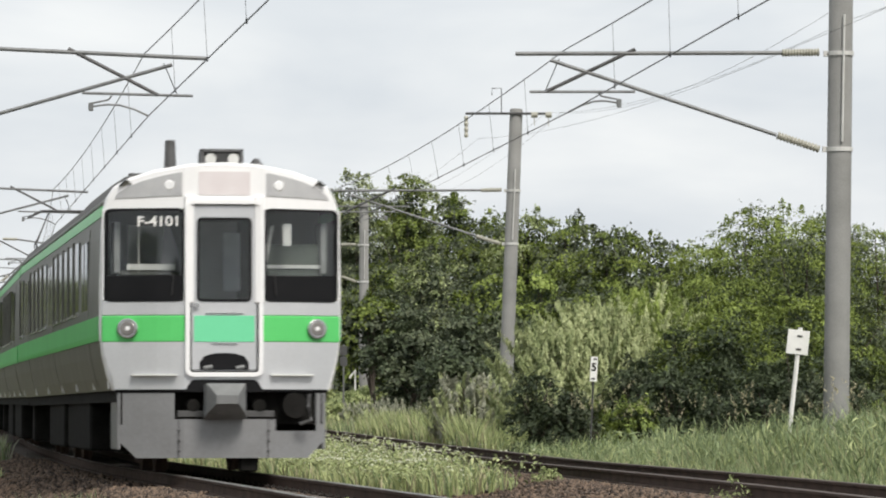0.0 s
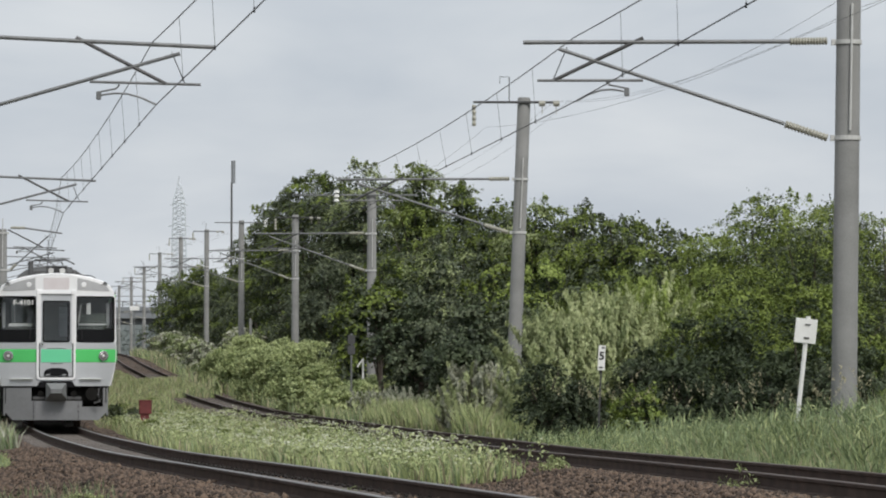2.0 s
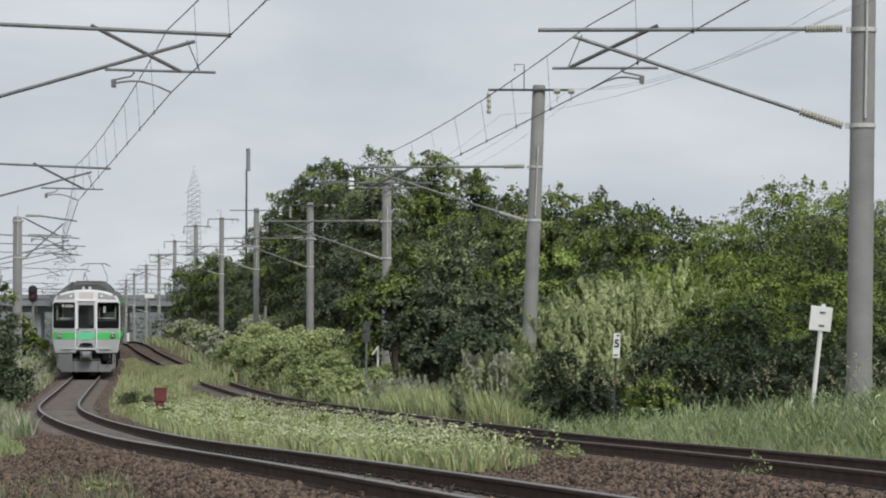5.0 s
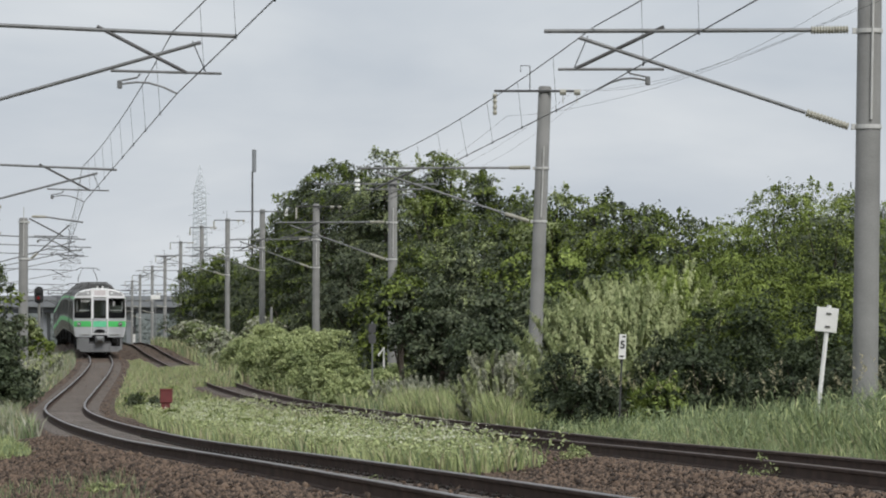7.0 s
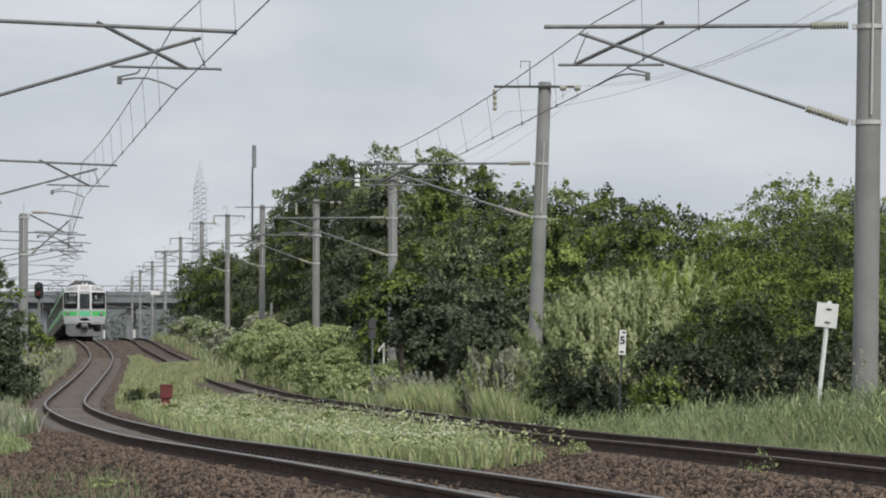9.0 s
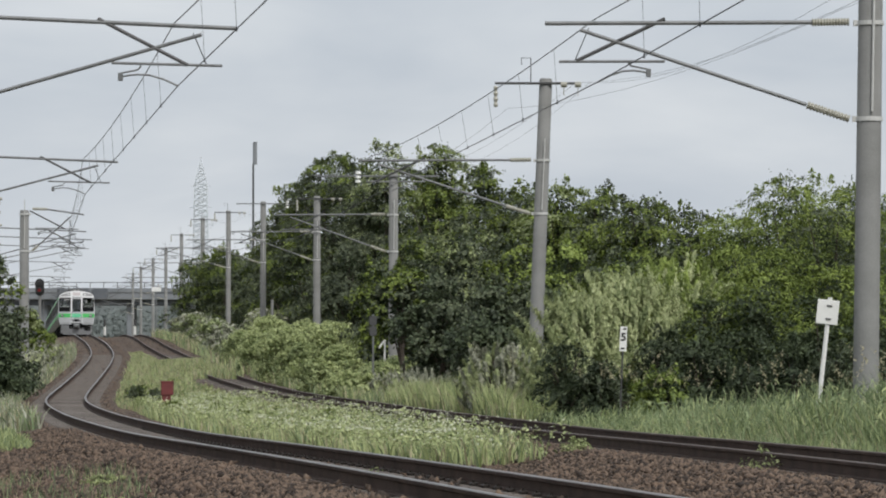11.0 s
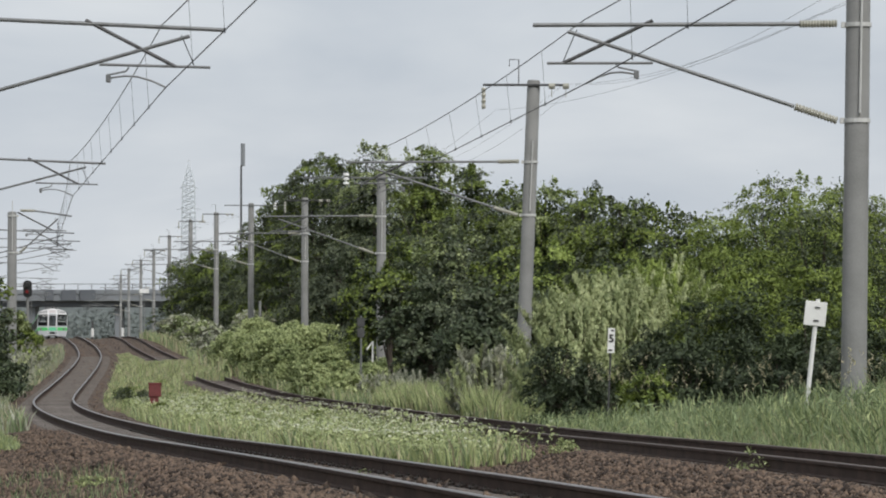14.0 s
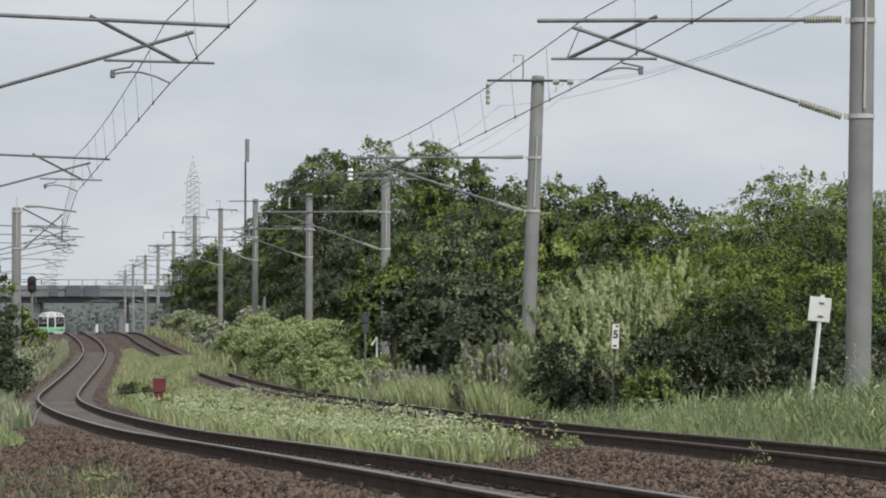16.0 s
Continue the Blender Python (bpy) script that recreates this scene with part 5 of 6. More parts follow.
p = scatter(16000, 86, 150, lambda d: side_x(d) + 1.6, lambda d: side_x(d) + 5.0, 1.2)
blades("tall_grass", p, swell(p, 0.5, 0.5, 0.3), 0.03, [M_GRASS, M_GRASS_DRY, M_WEED], "tall grass and weeds along the far rail", [0.5, 0.22, 0.28])
p = scatter(12000, 150, 290, lambda d: side_x(d) + 1.5, lambda d: side_x(d) + 6.0, 1.0)
blades("tall_grass", p, swell(p, 0.3, 0.7, 0.3), 0.05, [M_GRASS, M_GRASS_DRY, M_WEED], "dry weeds and grass by the distant track", [0.4, 0.35, 0.25])
p = scatter(30000, 49, 110, lambda d: main_x(d) + 1.9 + max(0, (58 - d) * 0.12), lambda d: side_x(d) - 1.6, 1.1, 0.35)
blades("weeds", p, swell(p, 0.6, 0.36, 0.16), 0.024, [M_WEED, M_GRASS, M_GRASS_DRY], "low weeds and grass between the tracks", [0.5, 0.3, 0.2])
p = scatter(26000, 110, 215, lambda d: main_x(d) + 1.5, lambda d: side_x(d) - (1.6 if d < 158 else -0.8 if d < 192 else 1.2), 1.0)
blades("weeds", p, swell(p, 0.4, 0.3, 0.15) * np.clip((215 - p[:, 1]) / 40, 0.2, 1) * np.clip((p[:, 1] - 80) / 60, 0.7, 1.5), 0.04, [M_WEED, M_GRASS, M_GRASS_DRY], "tall weeds between the distant tracks", [0.45, 0.25, 0.3])
p = scatter(24000, 76, 230, lambda d: main_x(d) - 5.0, lambda d: main_x(d) - 1.35, 1.2)
blades("grass", p, swell(p, 0.5, 0.4, 0.25), 0.035, [M_GRASS, M_GRASS_DRY, SG], "long grass on the bank beside the track", [0.4, 0.2, 0.4])
p = scatter(9000, 62, 100, lambda d: main_x(d) - 3.6, lambda d: main_x(d) - 1.9, 1.0)
blades("grass", p, swell(p, 0.7, 0.2, 0.1), 0.025, [M_WEED, M_GRASS], "bright short grass at the ballast edge", [0.6, 0.4])
p = scatter(2800, 30, 46, lambda d: -0.112 * d - 1.2, lambda d: -0.112 * d + 1.35, 1.0, 0.8)
blades("grass", p, swell(p, 0.8, 0.17, 0.12), 0.011, [M_GRASS, M_GRASS_DRY, DK], "thin grass tufts growing through the near ballast", [0.5, 0.15, 0.35])

# leafy weeds and small white flowers between the tracks
p = scatter(30000, 49, 125, lambda d: main_x(d) + 2.0 + max(0, (58 - d) * 0.12), lambda d: side_x(d) - 1.3, 1.1, 0.35)
c = p + np.stack([RNG.normal(size=len(p)) * 0.05, RNG.normal(size=len(p)) * 0.05, RNG.uniform(0.06, 0.4, len(p))], 1)
nn = RNG.normal(size=(len(c), 3)) * 0.6 + np.array([0, -0.2, 1.0])
nn /= np.linalg.norm(nn, axis=1)[:, None]
tagged(new("weed_leaves", leaf_mesh("weed_leaves", c, nn, 0.075, 0.5, [M_WEED, LT], (RNG.random(len(c)) < 0.3).astype(int))), "broad leaves of low weeds between the tracks", "weeds", "", "stuff")
p = scatter(3400, 50, 125, lambda d: main_x(d) + 2.2 + max(0, (58 - d) * 0.12), lambda d: side_x(d) - 1.2, 1.0, 0.35)
c = np.repeat(p, 3, 0) + np.stack([RNG.normal(size=3 * len(p)) * 0.04, RNG.normal(size=3 * len(p)) * 0.04, np.repeat(RNG.uniform(0.25, 0.46, len(p)), 3)], 1)
nn = RNG.normal(size=(len(c), 3)) * 0.5 + np.array([0, -0.3, 1.0])
nn /= np.linalg.norm(nn, axis=1)[:, None]
tagged(new("white_flowers", leaf_mesh("white_flowers", c, nn, 0.034, 0.8, [M_FLOWER])), "small white clover-like flowers among the weeds", "flowers", "", "stuff")


# ---------- ballast stones ----------
def stones(name, p, size, label):
    n = len(p)
    base = np.array([(1, 0, 0), (0, 1, 0), (-1, 0, 0), (0, -1, 0), (0, 0, 1), (0, 0, -1)], float)
    fa = np.array([(0, 1, 4), (1, 2, 4), (2, 3, 4), (3, 0, 4), (1, 0, 5), (2, 1, 5), (3, 2, 5), (0, 3, 5)], dtype=np.int32)
    a = RNG.uniform(0, 6.283, n)
    ca, sa = np.cos(a)[:, None], np.sin(a)[:, None]
    v = base[None] * RNG.uniform(0.55, 1.2, (n, 6, 1)) + RNG.normal(size=(n, 6, 3)) * 0.22
    v = np.stack([v[..., 0] * ca - v[..., 1] * sa, v[..., 0] * sa + v[..., 1] * ca, v[..., 2] * 0.8], 2)
    v = v * (size * RNG.uniform(0.6, 1.3, n))[:, None, None] * 0.5 + p[:, None, :]
    me = bpy.data.meshes.new(name)
    me.vertices.add(6 * n)
    me.vertices.foreach_set("co", v.astype(np.float32).ravel())
    me.loops.add(24 * n)
    me.loops.foreach_set("vertex_index", (fa[None] + (np.arange(n, dtype=np.int32) * 6)[:, None, None]).ravel())
    me.polygons.add(8 * n)
    me.polygons.foreach_set("loop_start", np.arange(0, 24 * n, 3, dtype=np.int32))
    me.materials.append(M_STONE)
    me.update(calc_edges=True)
    me.validate()
    tagged(new(name, me), label, "gravel", "", "stuff")


lift = np.array([0, 0, 0.03])
stones("ballast_stones", scatter(9000, 60, 150, lambda d: main_x(d) - 2.1, lambda d: main_x(d) + 1.9, 1.2) + np.array([0, 0, 0.0]), 0.08, "crushed stones of the distant track bed")
stones("ballast_stones", scatter(7000, 150, 290, lambda d: main_x(d) - 1.9, lambda d: side_x(d) + 1.6, 1.0) + np.array([0, 0, 0.0]), 0.12, "crushed stones on the rise of the line")
stones("ballast_stones", scatter(1500, 27, 66, lambda d: main_x(d) - 3.4, lambda d: side_x(d) - 1.0 if d < 46 else main_x(d) - 0.8, 1.2) + np.array([0, 0, 0.04]), 0.1, "larger dark and rusty stones scattered on the track bed")
stones("ballast_stones", scatter(32000, 27, 74, lambda d: main_x(d) - 3.4, lambda d: main_x(d) - 0.75, 1.3) + lift, 0.065, "loose brown and grey crushed stones of the track bed")
stones("ballast_stones", scatter(26000, 27, 60, lambda d: main_x(d) + 0.7, lambda d: side_x(d) - 0.75, 1.1) + lift, 0.065, "loose brown crushed stones between the tracks")
stones("ballast_stones", scatter(9000, 27, 90, lambda d: main_x(d) - 0.5, lambda d: main_x(d) + 0.5, 1.3) + np.array([0, 0, 0.005]), 0.05, "crushed stones between the rails")
stones("ballast_stones", scatter(7000, 36, 110, lambda d: side_x(d) - 0.5, lambda d: side_x(d) + 1.5, 1.2) + np.array([0, 0, 0.01]), 0.055, "crushed stones under the side track")


# ---------- sleepers and fastenings ----------
def build_sleepers(track, fx, fz):
    g = Geo()
    a = [(-1.0, -0.125), (1.0, -0.125), (1.0, 0.125), (-1.0, 0.125)]
    b = [(-0.98, -0.1), (0.98, -0.1), (0.98, 0.1), (-0.98, 0.1)]
    g.loft([[(x, y, -0.2) for x, y in a], [(x, y, -0.03) for x, y in a], [(x, y, 0.0) for x, y in b]])
    me = g.mesh("sleeper", M_SLEEPER)
    f = Geo()
    f.box(-0.035, 0.035, -0.045, 0.045, 0.0, 0.03, 0, 0.008)
    f.tube([(0, 0, 0.03), (0, 0, 0.05)], 0.015, 6)
    fm = f.mesh("fastening", M_CLIP)
    rest = Geo()
    for i in range(330):
        d = 16 + 0.58 * i
        n, ang = across(fx, d)
        z = fz(d) - 0.153
        if d < 118:
            s = part("sleeper", me, None, track, at=Matrix.Translation((fx(d), d, z)) @ Matrix.Rotation(ang, 4, "Z"))
            if d < 74:
                for u in (-0.5 * GAUGE + 0.085, 0.5 * GAUGE - 0.085):
                    part("fastening", fm, None, s, at=pose(u, 0, 0))
        else:
            m = Matrix.Translation((fx(d), d, z)) @ Matrix.Rotation(ang, 4, "Z")
            k = len(rest.v)
            rest.v += [tuple(m @ Vector(v)) for v in g.v]
            rest.f += [tuple(k + j for j in q) for q in g.f]
            rest.m += [0] * len(g.f)
    ob = part("distant_sleepers", rest, M_SLEEPER, track)
    ob["kind"] = "stuff"


build_sleepers(main_track, main_x, rail_z)
build_sleepers(side_track, side_x, side_z)


# broad reed leaves in the tall grass
p = scatter(17000, 44, 88, lambda d: side_x(d) + 2.1, lambda d: side_x(d) + 6.5, 1.3)
top = np.clip(1.08 - (p[:, 1] - 50) / 42, 0.36, 1.0)
c = p + np.stack([RNG.normal(size=len(p)) * 0.05, RNG.normal(size=len(p)) * 0.05, RNG.uniform(0.35, 1.05, len(p)) * top], 1)
nn = RNG.normal(size=(len(c), 3)) * np.array([1, 1, 0.5])
nn /= np.linalg.norm(nn, axis=1)[:, None]
tagged(new("reed_leaves", leaf_mesh("reed_leaves", c, nn, 0.2, 0.1, [M_GRASS, M_WEED], (RNG.random(len(c)) < 0.25).astype(int), 2.2)), "broad reed leaves in the tall trackside grass", "grass", "", "stuff")

# feathery seed heads over the tall grass
p = scatter(110, 46, 90, lambda d: side_x(d) + 2.0, lambda d: side_x(d) + 6.0, 1.1)
c = np.repeat(p, 14, 0)
u = np.tile(np.linspace(0, 1, 14), len(p))
hh = np.repeat(RNG.uniform(1.0, 1.45, len(p)), 14)
c = c + np.stack([RNG.normal(size=len(c)) * 0.02 + 0.1 * u * np.repeat(RNG.normal(size=len(p)), 14), RNG.normal(size=len(c)) * 0.02, hh + 0.2 * u], 1)
nn = RNG.normal(size=(len(c), 3))
nn /= np.linalg.norm(nn, axis=1)[:, None]
tagged(new("seed_heads", leaf_mesh("seed_heads", c, nn, 0.05, 0.35, [M_GRASS_DRY])), "pale feathery seed heads above tall grass", "grass", "", "stuff")

# unseen trees added left of the view, darkening what the train's side reflects
for d, x, h, rx in [(34, -9.5, 4.5, 2.2), (44, -11.0, 5.0, 2.4), (54, -12.6, 5.4, 2.5), (65, -14.0, 5.2, 2.5), (77, -16.0, 5.6, 2.6), (90, -18.0, 5.8, 2.6), (104, -19.5, 5.6, 2.6), (24, -8.0, 4.5, 2.0),
                    (120, -22.0, 6.0, 2.8), (136, -23.5, 6.0, 2.8), (152, -25.0, 6.0, 3.0), (170, -27.0, 6.2, 3.0), (190, -29.5, 6.5, 3.2), (212, -32.0, 6.5, 3.2), (236, -35.5, 6.5, 3.4), (262, -39.0, 6.5, 3.4), (290, -43.0, 7.0, 3.6), (322, -47.0, 7.0, 3.6)]:
    tree("tree", x, d, h, rx, 3600, 0.3, (DK, MD), "unseen dark tree added on the left to darken the train's reflections", "tree", 0.2, 0.8, 0.6, 0.14, "bank trees")


# single weeds that stand out in the stones
for d, x, h, rx, n in [(39.5, 3.12, 0.3, 0.06, 110), (37, -0.85, 0.12, 0.16, 260), (50, 1.55, 0.24, 0.2, 420), (35.5, -3.0, 0.14, 0.16, 350), (41, -3.6, 0.18, 0.2, 450), (52, 0.6, 0.2, 0.2, 400)]:
    tree("weed", x, d, h, rx, n, 0.045, (M_WEED, LT), "single green weed growing in the ballast", "weed", 0.02, 0.08, 0.4, 0.006, "weeds in the ballast")
g = Geo()
g.loft([[(0.07, 0, 0), (0.02, 0.06, 0), (-0.06, 0.03, 0), (-0.05, -0.05, 0), (0.03, -0.06, 0)], [(0.06, 0, 0.05), (0.02, 0.04, 0.06), (-0.05, 0.02, 0.05), (-0.04, -0.04, 0.06), (0.02, -0.04, 0.05)]])
solid("white_stone", g, M_WHITEP, "pale stone lying on the brown ballast", "stone", at=pose(4.15, 38.6, ground_z(4.15, 38.6) + 0.01))

for i in range(34):
    d = 54 + 100 * RNG.random() ** 1.1
    x = main_x(d) + 2.3 + (side_x(d) - 1.9 - main_x(d) - 2.3) * RNG.random()
    tree("weed_clump", x, d, RNG.uniform(0.28, 0.5), RNG.uniform(0.25, 0.5), 700, 0.075, (M_WEED, MD) if i % 3 else (MD, M_WEED), "leafy weed clump between the two tracks", "weed", 0.02, 0.13, 0.45, 0.008, "weed clumps between the tracks")
for d, x, h, rx in [(119, -9.35, 0.75, 0.3), (121, -9.0, 0.6, 0.25), (124, -9.9, 0.6, 0.3)]:
    tree("weed_clump", x, d, h, rx, 900, 0.09, (DK, MD), "dark green weed clump near the red box", "weed", 0.02, 0.16, 0.4, 0.008, "weed clumps between the tracks")


# ---------- signs, posts, signal ----------
def sign_post():
    d, x = 60, 5.48
    zg = ground_z(x, d) - 0.1
    t = thing("track_sign", pose(x, d, zg, 0, 6.2, 0), "leaning white square plate on a white post in the grass", "sign")
    h = 1.72 - zg
    part("post", Geo().tube([(0, 0, -0.2), (0, 0, h + 0.16)], 0.035, 12), M_WHITEP, t)
    part("plate", Geo().box(-0.185, 0.145, -0.05, -0.036, h - 0.25, h + 0.12, 0, 0.004), M_WHITEP, t, "white square plate")
    for z in (h + 0.03, h - 0.17):
        part("clamp", Geo().box(-0.04, 0.04, -0.062, -0.05, z - 0.012, z + 0.012), M_STEELDK, t)


def five_post():
    d, x = 76.5, 3.25
    zg = ground_z(x, d) - 0.1
    t = thing("distance_marker", pose(x, d, zg, 0, 2.5, 0), "narrow white marker plate with black figures in front of shrubs", "sign")
    h = 1.36 + (580 - 573) * d / 7000 - zg
    part("post", Geo().tube([(0, 0.03, -0.2), (0, 0.03, h - 0.05)], 0.018, 8), M_STEELDK, t)
    part("plate", Geo().box(-0.068, 0.068, -0.01, 0.006, h - 0.48, h, 0, 0.003), M_WHITEP, t)
    cu = bpy.data.curves.new("figures", "FONT")
    cu.body, cu.size, cu.extrude, cu.align_x, cu.offset = "5", 0.21, 0.002, "CENTER", 0.006
    tmp = bpy.data.objects.new("figures", cu)
    me = bpy.data.meshes.new_from_object(tmp)
    bpy.data.objects.remove(tmp)
    me.materials.clear()
    me.materials.append(M_BLACK)
    part("figure", me, None, t, at=pose(0.0, -0.014, h - 0.27, 90, 0, 0))
    part("mark", Geo().box(-0.045, 0.03, -0.014, -0.01, h - 0.44, h - 0.41), M_BLACK, t, "small black bar")
    part("mark", Geo().box(-0.01, 0.05, -0.014, -0.01, h - 0.06, h - 0.03), M_BLACK, t, "small black bar")


def red_post():
    d, x = 111, -7.95
    zg = ground_z(x, d)
    t = thing("trackside_box", pose(x, d, zg + 0.03), "weathered dark red metal box on a short post", "equipment box")
    part("post", Geo().box(-0.06, 0.06, -0.06, 0.06, -0.15, 0.42, 0, 0.01), M_REDP, t)
    part("lower_box", Geo().box(-0.14, 0.1, -0.1, 0.1, 0.24, 0.46, 0, 0.015), M_REDP, t)
    part("box", Geo().box(-0.17, 0.17, -0.13, 0.13, 0.44, 0.82, 0, 0.02), M_REDP, t)
    part("lid", Geo().box(-0.185, 0.185, -0.145, 0.145, 0.80, 0.84, 0, 0.008), M_REDP, t)


def gradient_post():
    d, x = 138, -2.3
    zg = ground_z(x, d)
    t = thing("gradient_post", pose(x, d, zg), "short white post with a slanted arm", "sign")
    h = 1.36 + (580 - 597) * d / 7000 - zg
    part("post", Geo().box(-0.035, 0.035, -0.035, 0.035, -0.1, h, 0, 0.008), M_WHITEP, t)
    part("arm", Geo().loft([[(-0.02, -0.05, h), (0.02, -0.05, h - 0.02), (-0.18, -0.05, h - 0.32), (-0.22, -0.05, h - 0.26)], [(-0.02, -0.02, h), (0.02, -0.02, h - 0.02), (-0.18, -0.02, h - 0.32), (-0.22, -0.02, h - 0.26)]]), M_WHITEP, t)


def dark_sign():
    d, x = 130, -2.55
    zg = ground_z(x, d)
    t = thing("line_sign", pose(x, d, zg), "thin grey post with dark plates seen from behind", "sign")
    h = 1.36 + (580 - 552) * d / 7000 - zg
    part("post", Geo().tube([(0, 0, -0.1), (0, 0, h)], 0.03, 8), M_GALV, t)
    for z in (h - 0.36, h - 0.7):
        part("plate", Geo().box(-0.12, 0.12, -0.045, -0.03, z, z + 0.3, 0, 0.004), M_STEELDK, t)


def thin_post(px_x, d, top):
    zg = ground_z(px_x, d)
    t = thing("marker_post", pose(px_x, d, zg), "thin pale concrete marker post", "post", "marker posts")
    part("post", Geo().tube([(0, 0, -0.1), (0, 0, top - zg)], 0.07, 8), M_CONC, t)
    part("cap", Geo().tube([(0, 0, top - zg), (0, 0, top - zg + 0.05)], [0.08, 0.03], 8), M_CONC, t)


def signal():
    d, x = 190, -19.75
    zg = ground_z(x, d)
    t = thing("railway_signal", pose(x, d, zg), "black railway colour-light signal on a post", "signal")
    h = 1.36 + (580 - 505) * d / 7000 - zg
    part("mast", Geo().tube([(0, 0.1, -0.2), (0, 0.1, h + 0.2)], 0.07, 10), M_CONC, t)
    pts = []
    for i in range(16):
        a = 2 * math.pi * i / 16
        pts.append((0.22 * math.cos(a), 0.19 * math.sin(a) + (0.22 if math.sin(a) > 0 else -0.22)))
    hd = part("head", Geo().loft([[(u, 0.05, h + w) for u, w in pts], [(u, 0.0, h + w) for u, w in pts]]), M_BLACK, t, "rounded black signal head")
    for i, z in enumerate((h + 0.2, h - 0.14)):
        part("hood", Geo().tube([(0, 0.0, z), (0, -0.2, z - 0.02)], [0.12, 0.11], 14), M_BLACK, hd)
        part("lamp", Geo().tube([(0, -0.17, z), (0, -0.21, z)], 0.085, 12), lamp_mat("signal_red", (0.14, 0.012, 0.012), 0.01) if i else M_BLACK, hd)
    part("ladder", Geo().tube([(0.18, 0.1, 0), (0.18, 0.1, h)], 0.02, 5), M_GALV, t)


sign_post()
five_post()
red_post()
gradient_post()
dark_sign()
thin_post(-9.3, 206, 2.9)
signal()
for xx, dd in ((-28.0, 320.0), (-25.55, 320.0)):
    g0 = ground_z(xx, dd)
    t = thing("marker_stake", pose(xx, dd, g0), "white-topped dark stake beside the track", "post", "marker stakes")
    part("stake", Geo().tube([(0, 0, -0.1), (0, 0, 1.7)], 0.09, 8), M_STEELDK, t)
    part("sleeve", Geo().tube([(0, 0, 0.4), (0, 0, 1.1)], 0.12, 10), M_WHITEP, t, "white reflective sleeve")


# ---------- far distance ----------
# the blue-grey base colours of far things paint the haze in front of them
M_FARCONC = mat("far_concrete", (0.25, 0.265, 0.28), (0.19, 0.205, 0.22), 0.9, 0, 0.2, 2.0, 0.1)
M_FARDARK_HAZED = mat("far_dark_hazed", (0.14, 0.15, 0.165), (0.10, 0.11, 0.122), 0.9, 0, 0.3, 3.0, 0.1)
M_FARWOOD_HAZED = mat("far_wood_hazed", (0.19, 0.21, 0.21), (0.12, 0.14, 0.14), 0.95, 0, 0.05, 0.6, 0.6, dist=0.5)


def overpass():
    d = 640
    t = thing("road_overpass", pose(0, d, 0), "grey concrete road bridge crossing the railway with dark panels", "bridge")
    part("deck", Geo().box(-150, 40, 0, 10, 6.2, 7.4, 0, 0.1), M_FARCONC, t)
    part("girder", Geo().box(-150, 40, 1, 9, 5.3, 6.2, 0, 0.1), M_FARDARK_HAZED, t)
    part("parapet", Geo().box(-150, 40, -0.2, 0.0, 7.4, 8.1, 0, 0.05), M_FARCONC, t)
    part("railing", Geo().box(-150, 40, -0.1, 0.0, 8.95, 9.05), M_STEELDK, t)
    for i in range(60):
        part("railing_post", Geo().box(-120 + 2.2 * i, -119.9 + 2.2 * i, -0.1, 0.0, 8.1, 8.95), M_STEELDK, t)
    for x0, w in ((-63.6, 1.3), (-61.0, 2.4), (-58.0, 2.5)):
        part("panel", Geo().box(x0, x0 + w, -0.5, -0.25, 6.3, 8.1, 0, 0.05), M_FARDARK_HAZED, t, "dark slatted panel on the parapet")
    # walls added in place of the hazy far land under the deck
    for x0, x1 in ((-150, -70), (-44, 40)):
        part("abutment", Geo().box(x0, x1, 0.6, 9.4, -4, 5.3, 0, 0.1), M_FARCONC, t, "added grey wall standing for hazy land below the deck")
    for x in (-66, -52):
        part("pier", Geo().box(x - 0.6, x + 0.6, 2, 8, -3, 5.3, 0, 0.1), M_FARCONC, t)


overpass()
g = Geo()
pr, last = [], 0
for i in range(121):
    x = -260 + 4 * i
    pr.append((x, 6.6 + 1.6 * noise.noise(Vector((x * 0.05, 0, 0))) + 0.9 * noise.noise(Vector((x * 0.31, 4, 0)))))
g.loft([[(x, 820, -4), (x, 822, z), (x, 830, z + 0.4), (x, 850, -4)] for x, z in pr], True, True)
solid("distant_woods", g, M_FARWOOD_HAZED, "low woods far beyond the bridge, greyed by painted haze", "woods", kind="stuff")


n = 16000
c = np.stack([RNG.uniform(-120, 20, n), RNG.uniform(690, 730, n), RNG.random(n) ** 0.8], 1)
c[:, 2] = -2 + c[:, 2] * np.array([6.4 + 2.6 * noise.noise(Vector((a * 0.12, b * 0.1, 2.0))) for a, b, w in c])
# thicket leaves in a low-contrast grey that paints haze
tagged(new("distant_thicket", leaf_mesh("distant_thicket", c, frame_of(n) * np.array([0.5, 1, 0.5]) + np.array([0, -0.3, 0.3]), 0.8, 0.7, [mat("far_leaf_hazed", (0.19, 0.215, 0.205), (0.13, 0.15, 0.145), 0.8, 0, 0.1, 1.0, 0, island=0.2, trans=0.1, spec=0.1)])), "thicket beyond the bridge, its haze painted grey-green", "woods", "", "stuff")


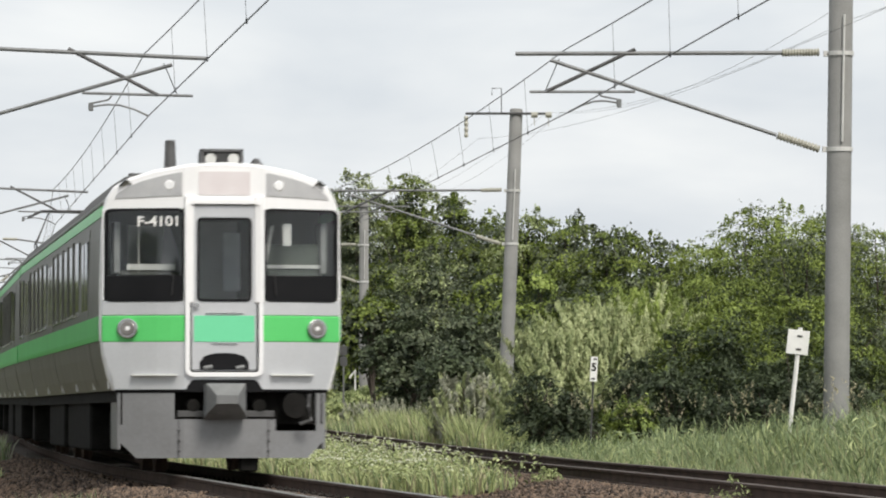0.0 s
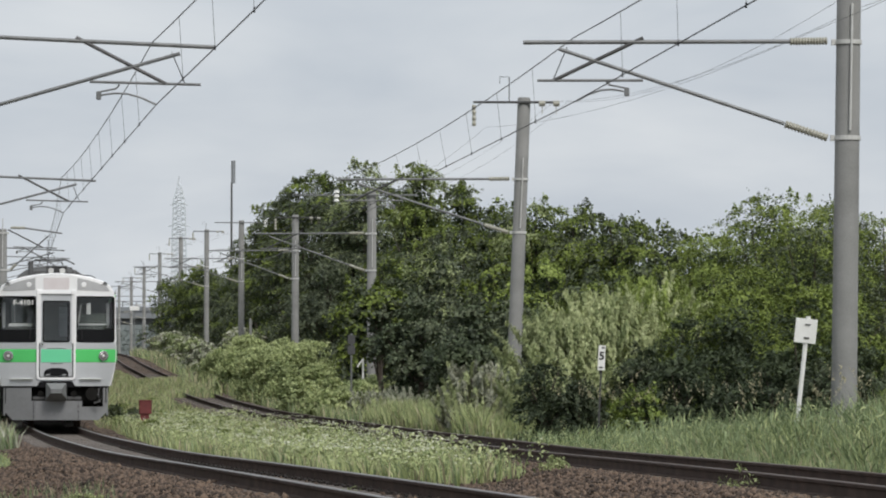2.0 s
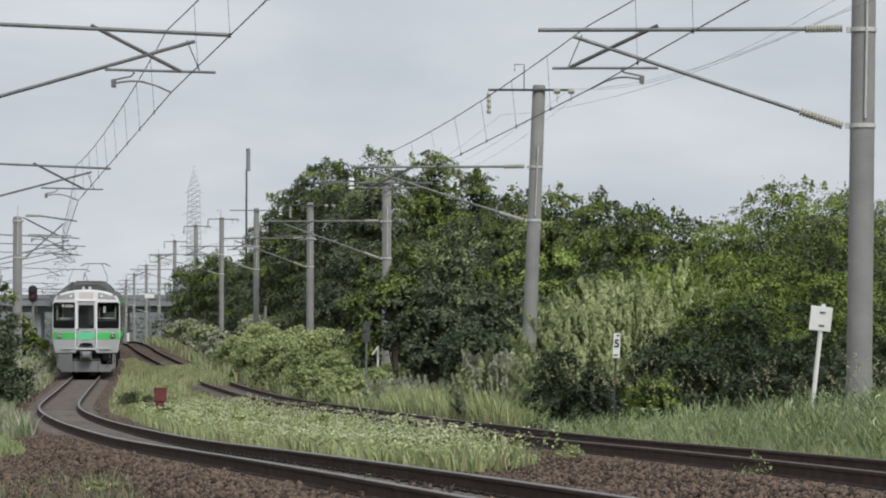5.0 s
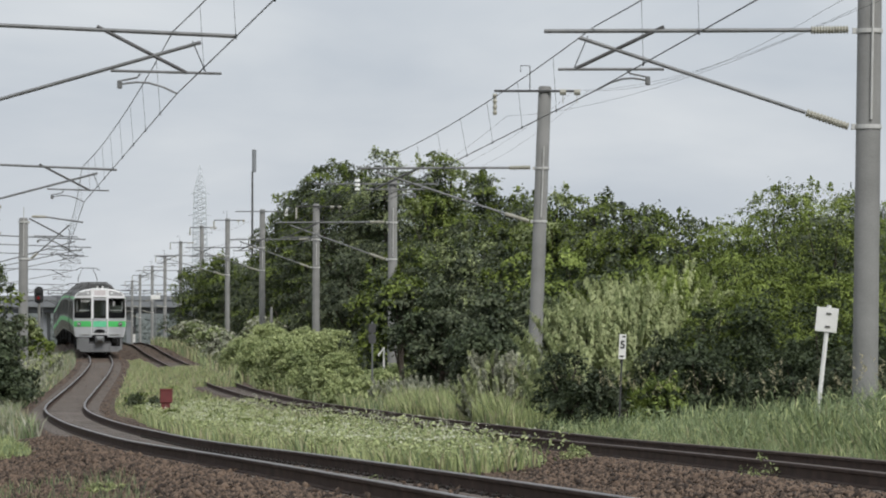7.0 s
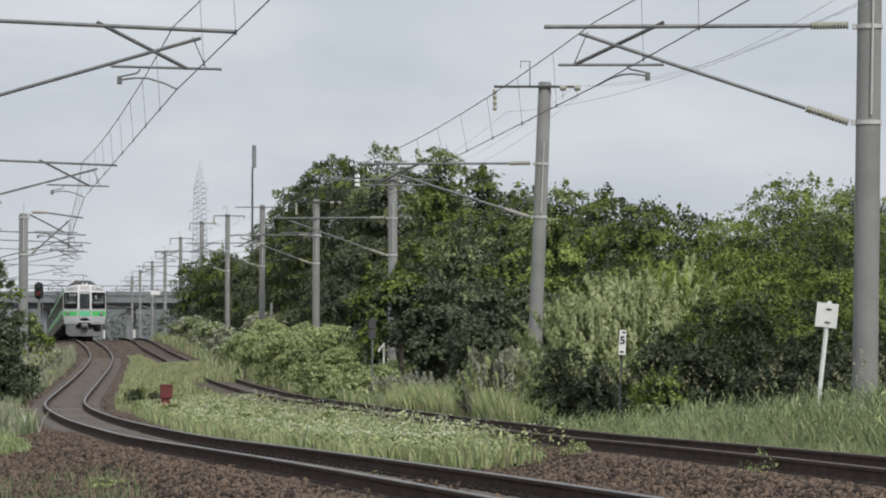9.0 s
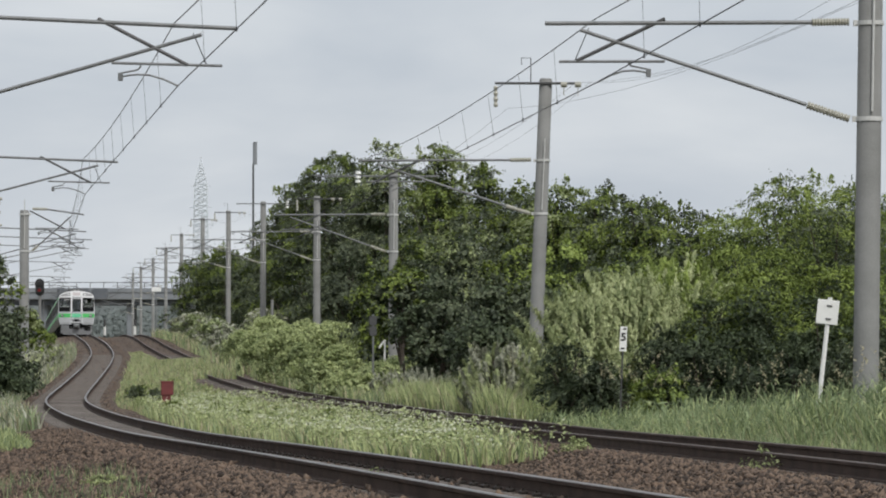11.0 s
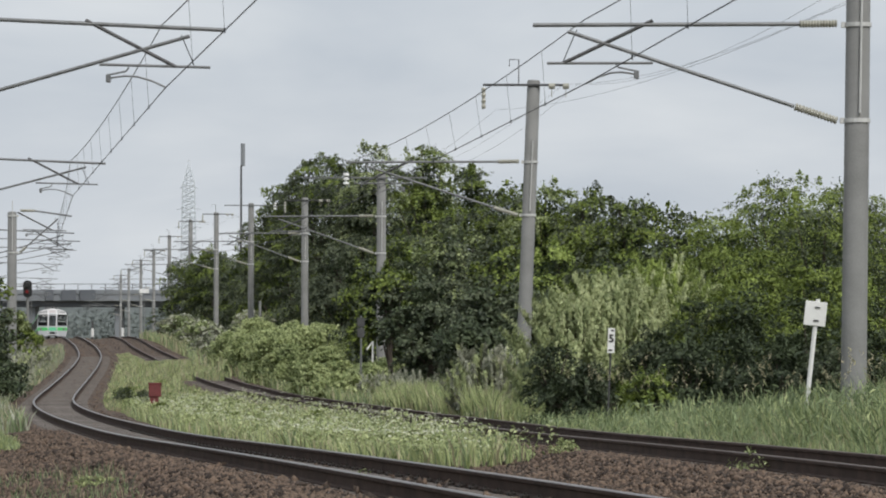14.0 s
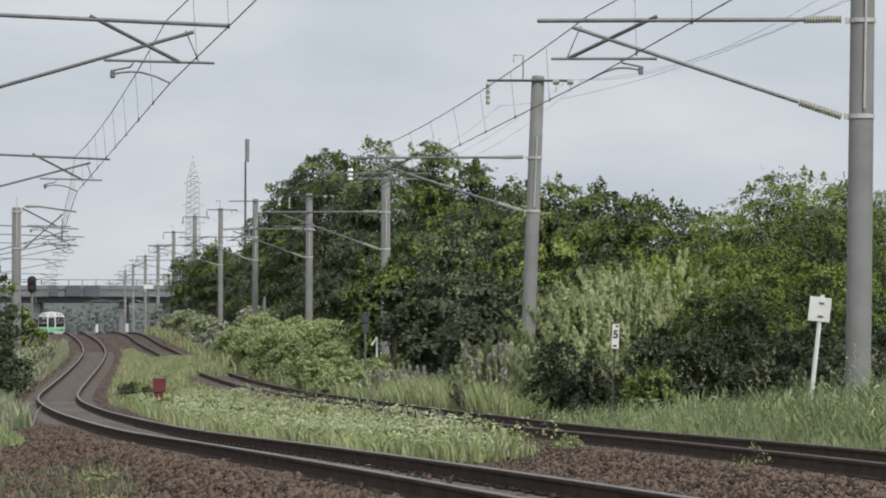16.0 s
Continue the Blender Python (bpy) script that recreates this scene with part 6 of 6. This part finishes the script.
def pylon():
    d, x = 1900, -120.2
    t = thing("power_pylon", pose(x, d, -2), "lattice power pylon far away, paled by painted haze", "pylon")
    top = 1.36 + 305 * d / 7000 + 2
    # pylon steel paled towards the sky colour to paint haze
    m = mat("far_steel_hazed", (0.66, 0.70, 0.74), (0.58, 0.62, 0.66), 0.8, 0.0, 0.2, 2.0, 0.0)
    def hw(z):
        return 4.4 - 1.6 * min(1, z / (top * 0.86)) if z < top * 0.86 else max(0.15, 2.8 * (1 - (z - top * 0.86) / (top * 0.14)))
    for sx in (-1, 1):
        for sy in (-1, 1):
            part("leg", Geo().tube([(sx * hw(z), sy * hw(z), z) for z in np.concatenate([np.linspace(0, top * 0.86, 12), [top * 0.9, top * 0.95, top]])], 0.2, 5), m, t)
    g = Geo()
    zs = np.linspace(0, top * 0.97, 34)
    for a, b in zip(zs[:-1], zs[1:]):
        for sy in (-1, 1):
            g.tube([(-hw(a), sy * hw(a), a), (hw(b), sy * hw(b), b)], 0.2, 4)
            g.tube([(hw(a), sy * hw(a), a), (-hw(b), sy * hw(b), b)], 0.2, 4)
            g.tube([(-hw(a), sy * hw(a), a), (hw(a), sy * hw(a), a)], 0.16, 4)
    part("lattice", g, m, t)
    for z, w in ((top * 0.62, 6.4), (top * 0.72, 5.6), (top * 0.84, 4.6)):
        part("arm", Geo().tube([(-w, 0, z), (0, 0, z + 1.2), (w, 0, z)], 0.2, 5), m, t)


def mast():
    d, x = 470, (434 - 784) * 470 / 7000
    t = thing("radio_mast", pose(x, d, -2), "slim dark mast with pale antenna on top", "mast")
    top = 1.36 + 333 * d / 7000 + 2
    part("pole", Geo().tube([(0, 0, 0), (0, 0, top - 2.6)], [0.16, 0.11], 8), M_STEELDK, t)
    part("antenna", Geo().tube([(0.2, 0, top - 2.7), (0.2, 0, top)], 0.26, 10), M_FARCONC, t, "pale cylindrical antenna")


pylon()
mast()
bx, bd = -30.85, 414.5
t = thing("line_board", pose(bx, bd, ground_z(bx, bd)), "small white board on a thin post beside the far poles", "sign")
part("post", Geo().tube([(0, 0, -0.2), (0, 0, 6.9)], 0.05, 8), M_GALV, t)
part("board", Geo().box(-0.5, 0.5, -0.08, -0.05, 6.4, 6.85, 0, 0.01), M_WHITEP, t)


# ---------- motion ----------
S_AX = np.concatenate([[0], np.cumsum(np.hypot(np.hypot(np.diff(D_AX), np.diff(MAIN_X)), np.diff(MAIN_Z)))])


def on_line(s):
    d = float(np.interp(s, S_AX, D_AX))
    return Vector((main_x(d), d, rail_z(d)))


RUN_T = np.arange(0.0, 16.01, 0.25)
RUN_D = 46.7 + 23.5 * RUN_T + 5.0 / (1 + np.exp(-(RUN_T - 3.9) * 1.3)) - 5.0 / (1 + math.exp(3.9 * 1.3)) + 1.2 * np.clip(RUN_T - 6.0, 0, 5)


def motions():
    """The train runs away along the curve at about 24 m/s; each car follows its two bogies."""
    for i, car in enumerate(cars):
        rows = []
        for k in range(65):
            t = k * 0.25
            head = float(np.interp(float(np.interp(t, RUN_T, RUN_D)), D_AX, S_AX)) + i * (CAR_LEN + 0.5)
            a, b = on_line(head + 3.4), on_line(head + CAR_LEN - 3.4)
            v = (b - a).normalized()
            rz, rx = math.degrees(math.atan2(-v.x, v.y)), math.degrees(math.asin(v.z))
            o = a - v * 3.4
            rows.append((t, pose(o.x, o.y, o.z, rx, 0, rz)))
        walk(car, rows)


motions()
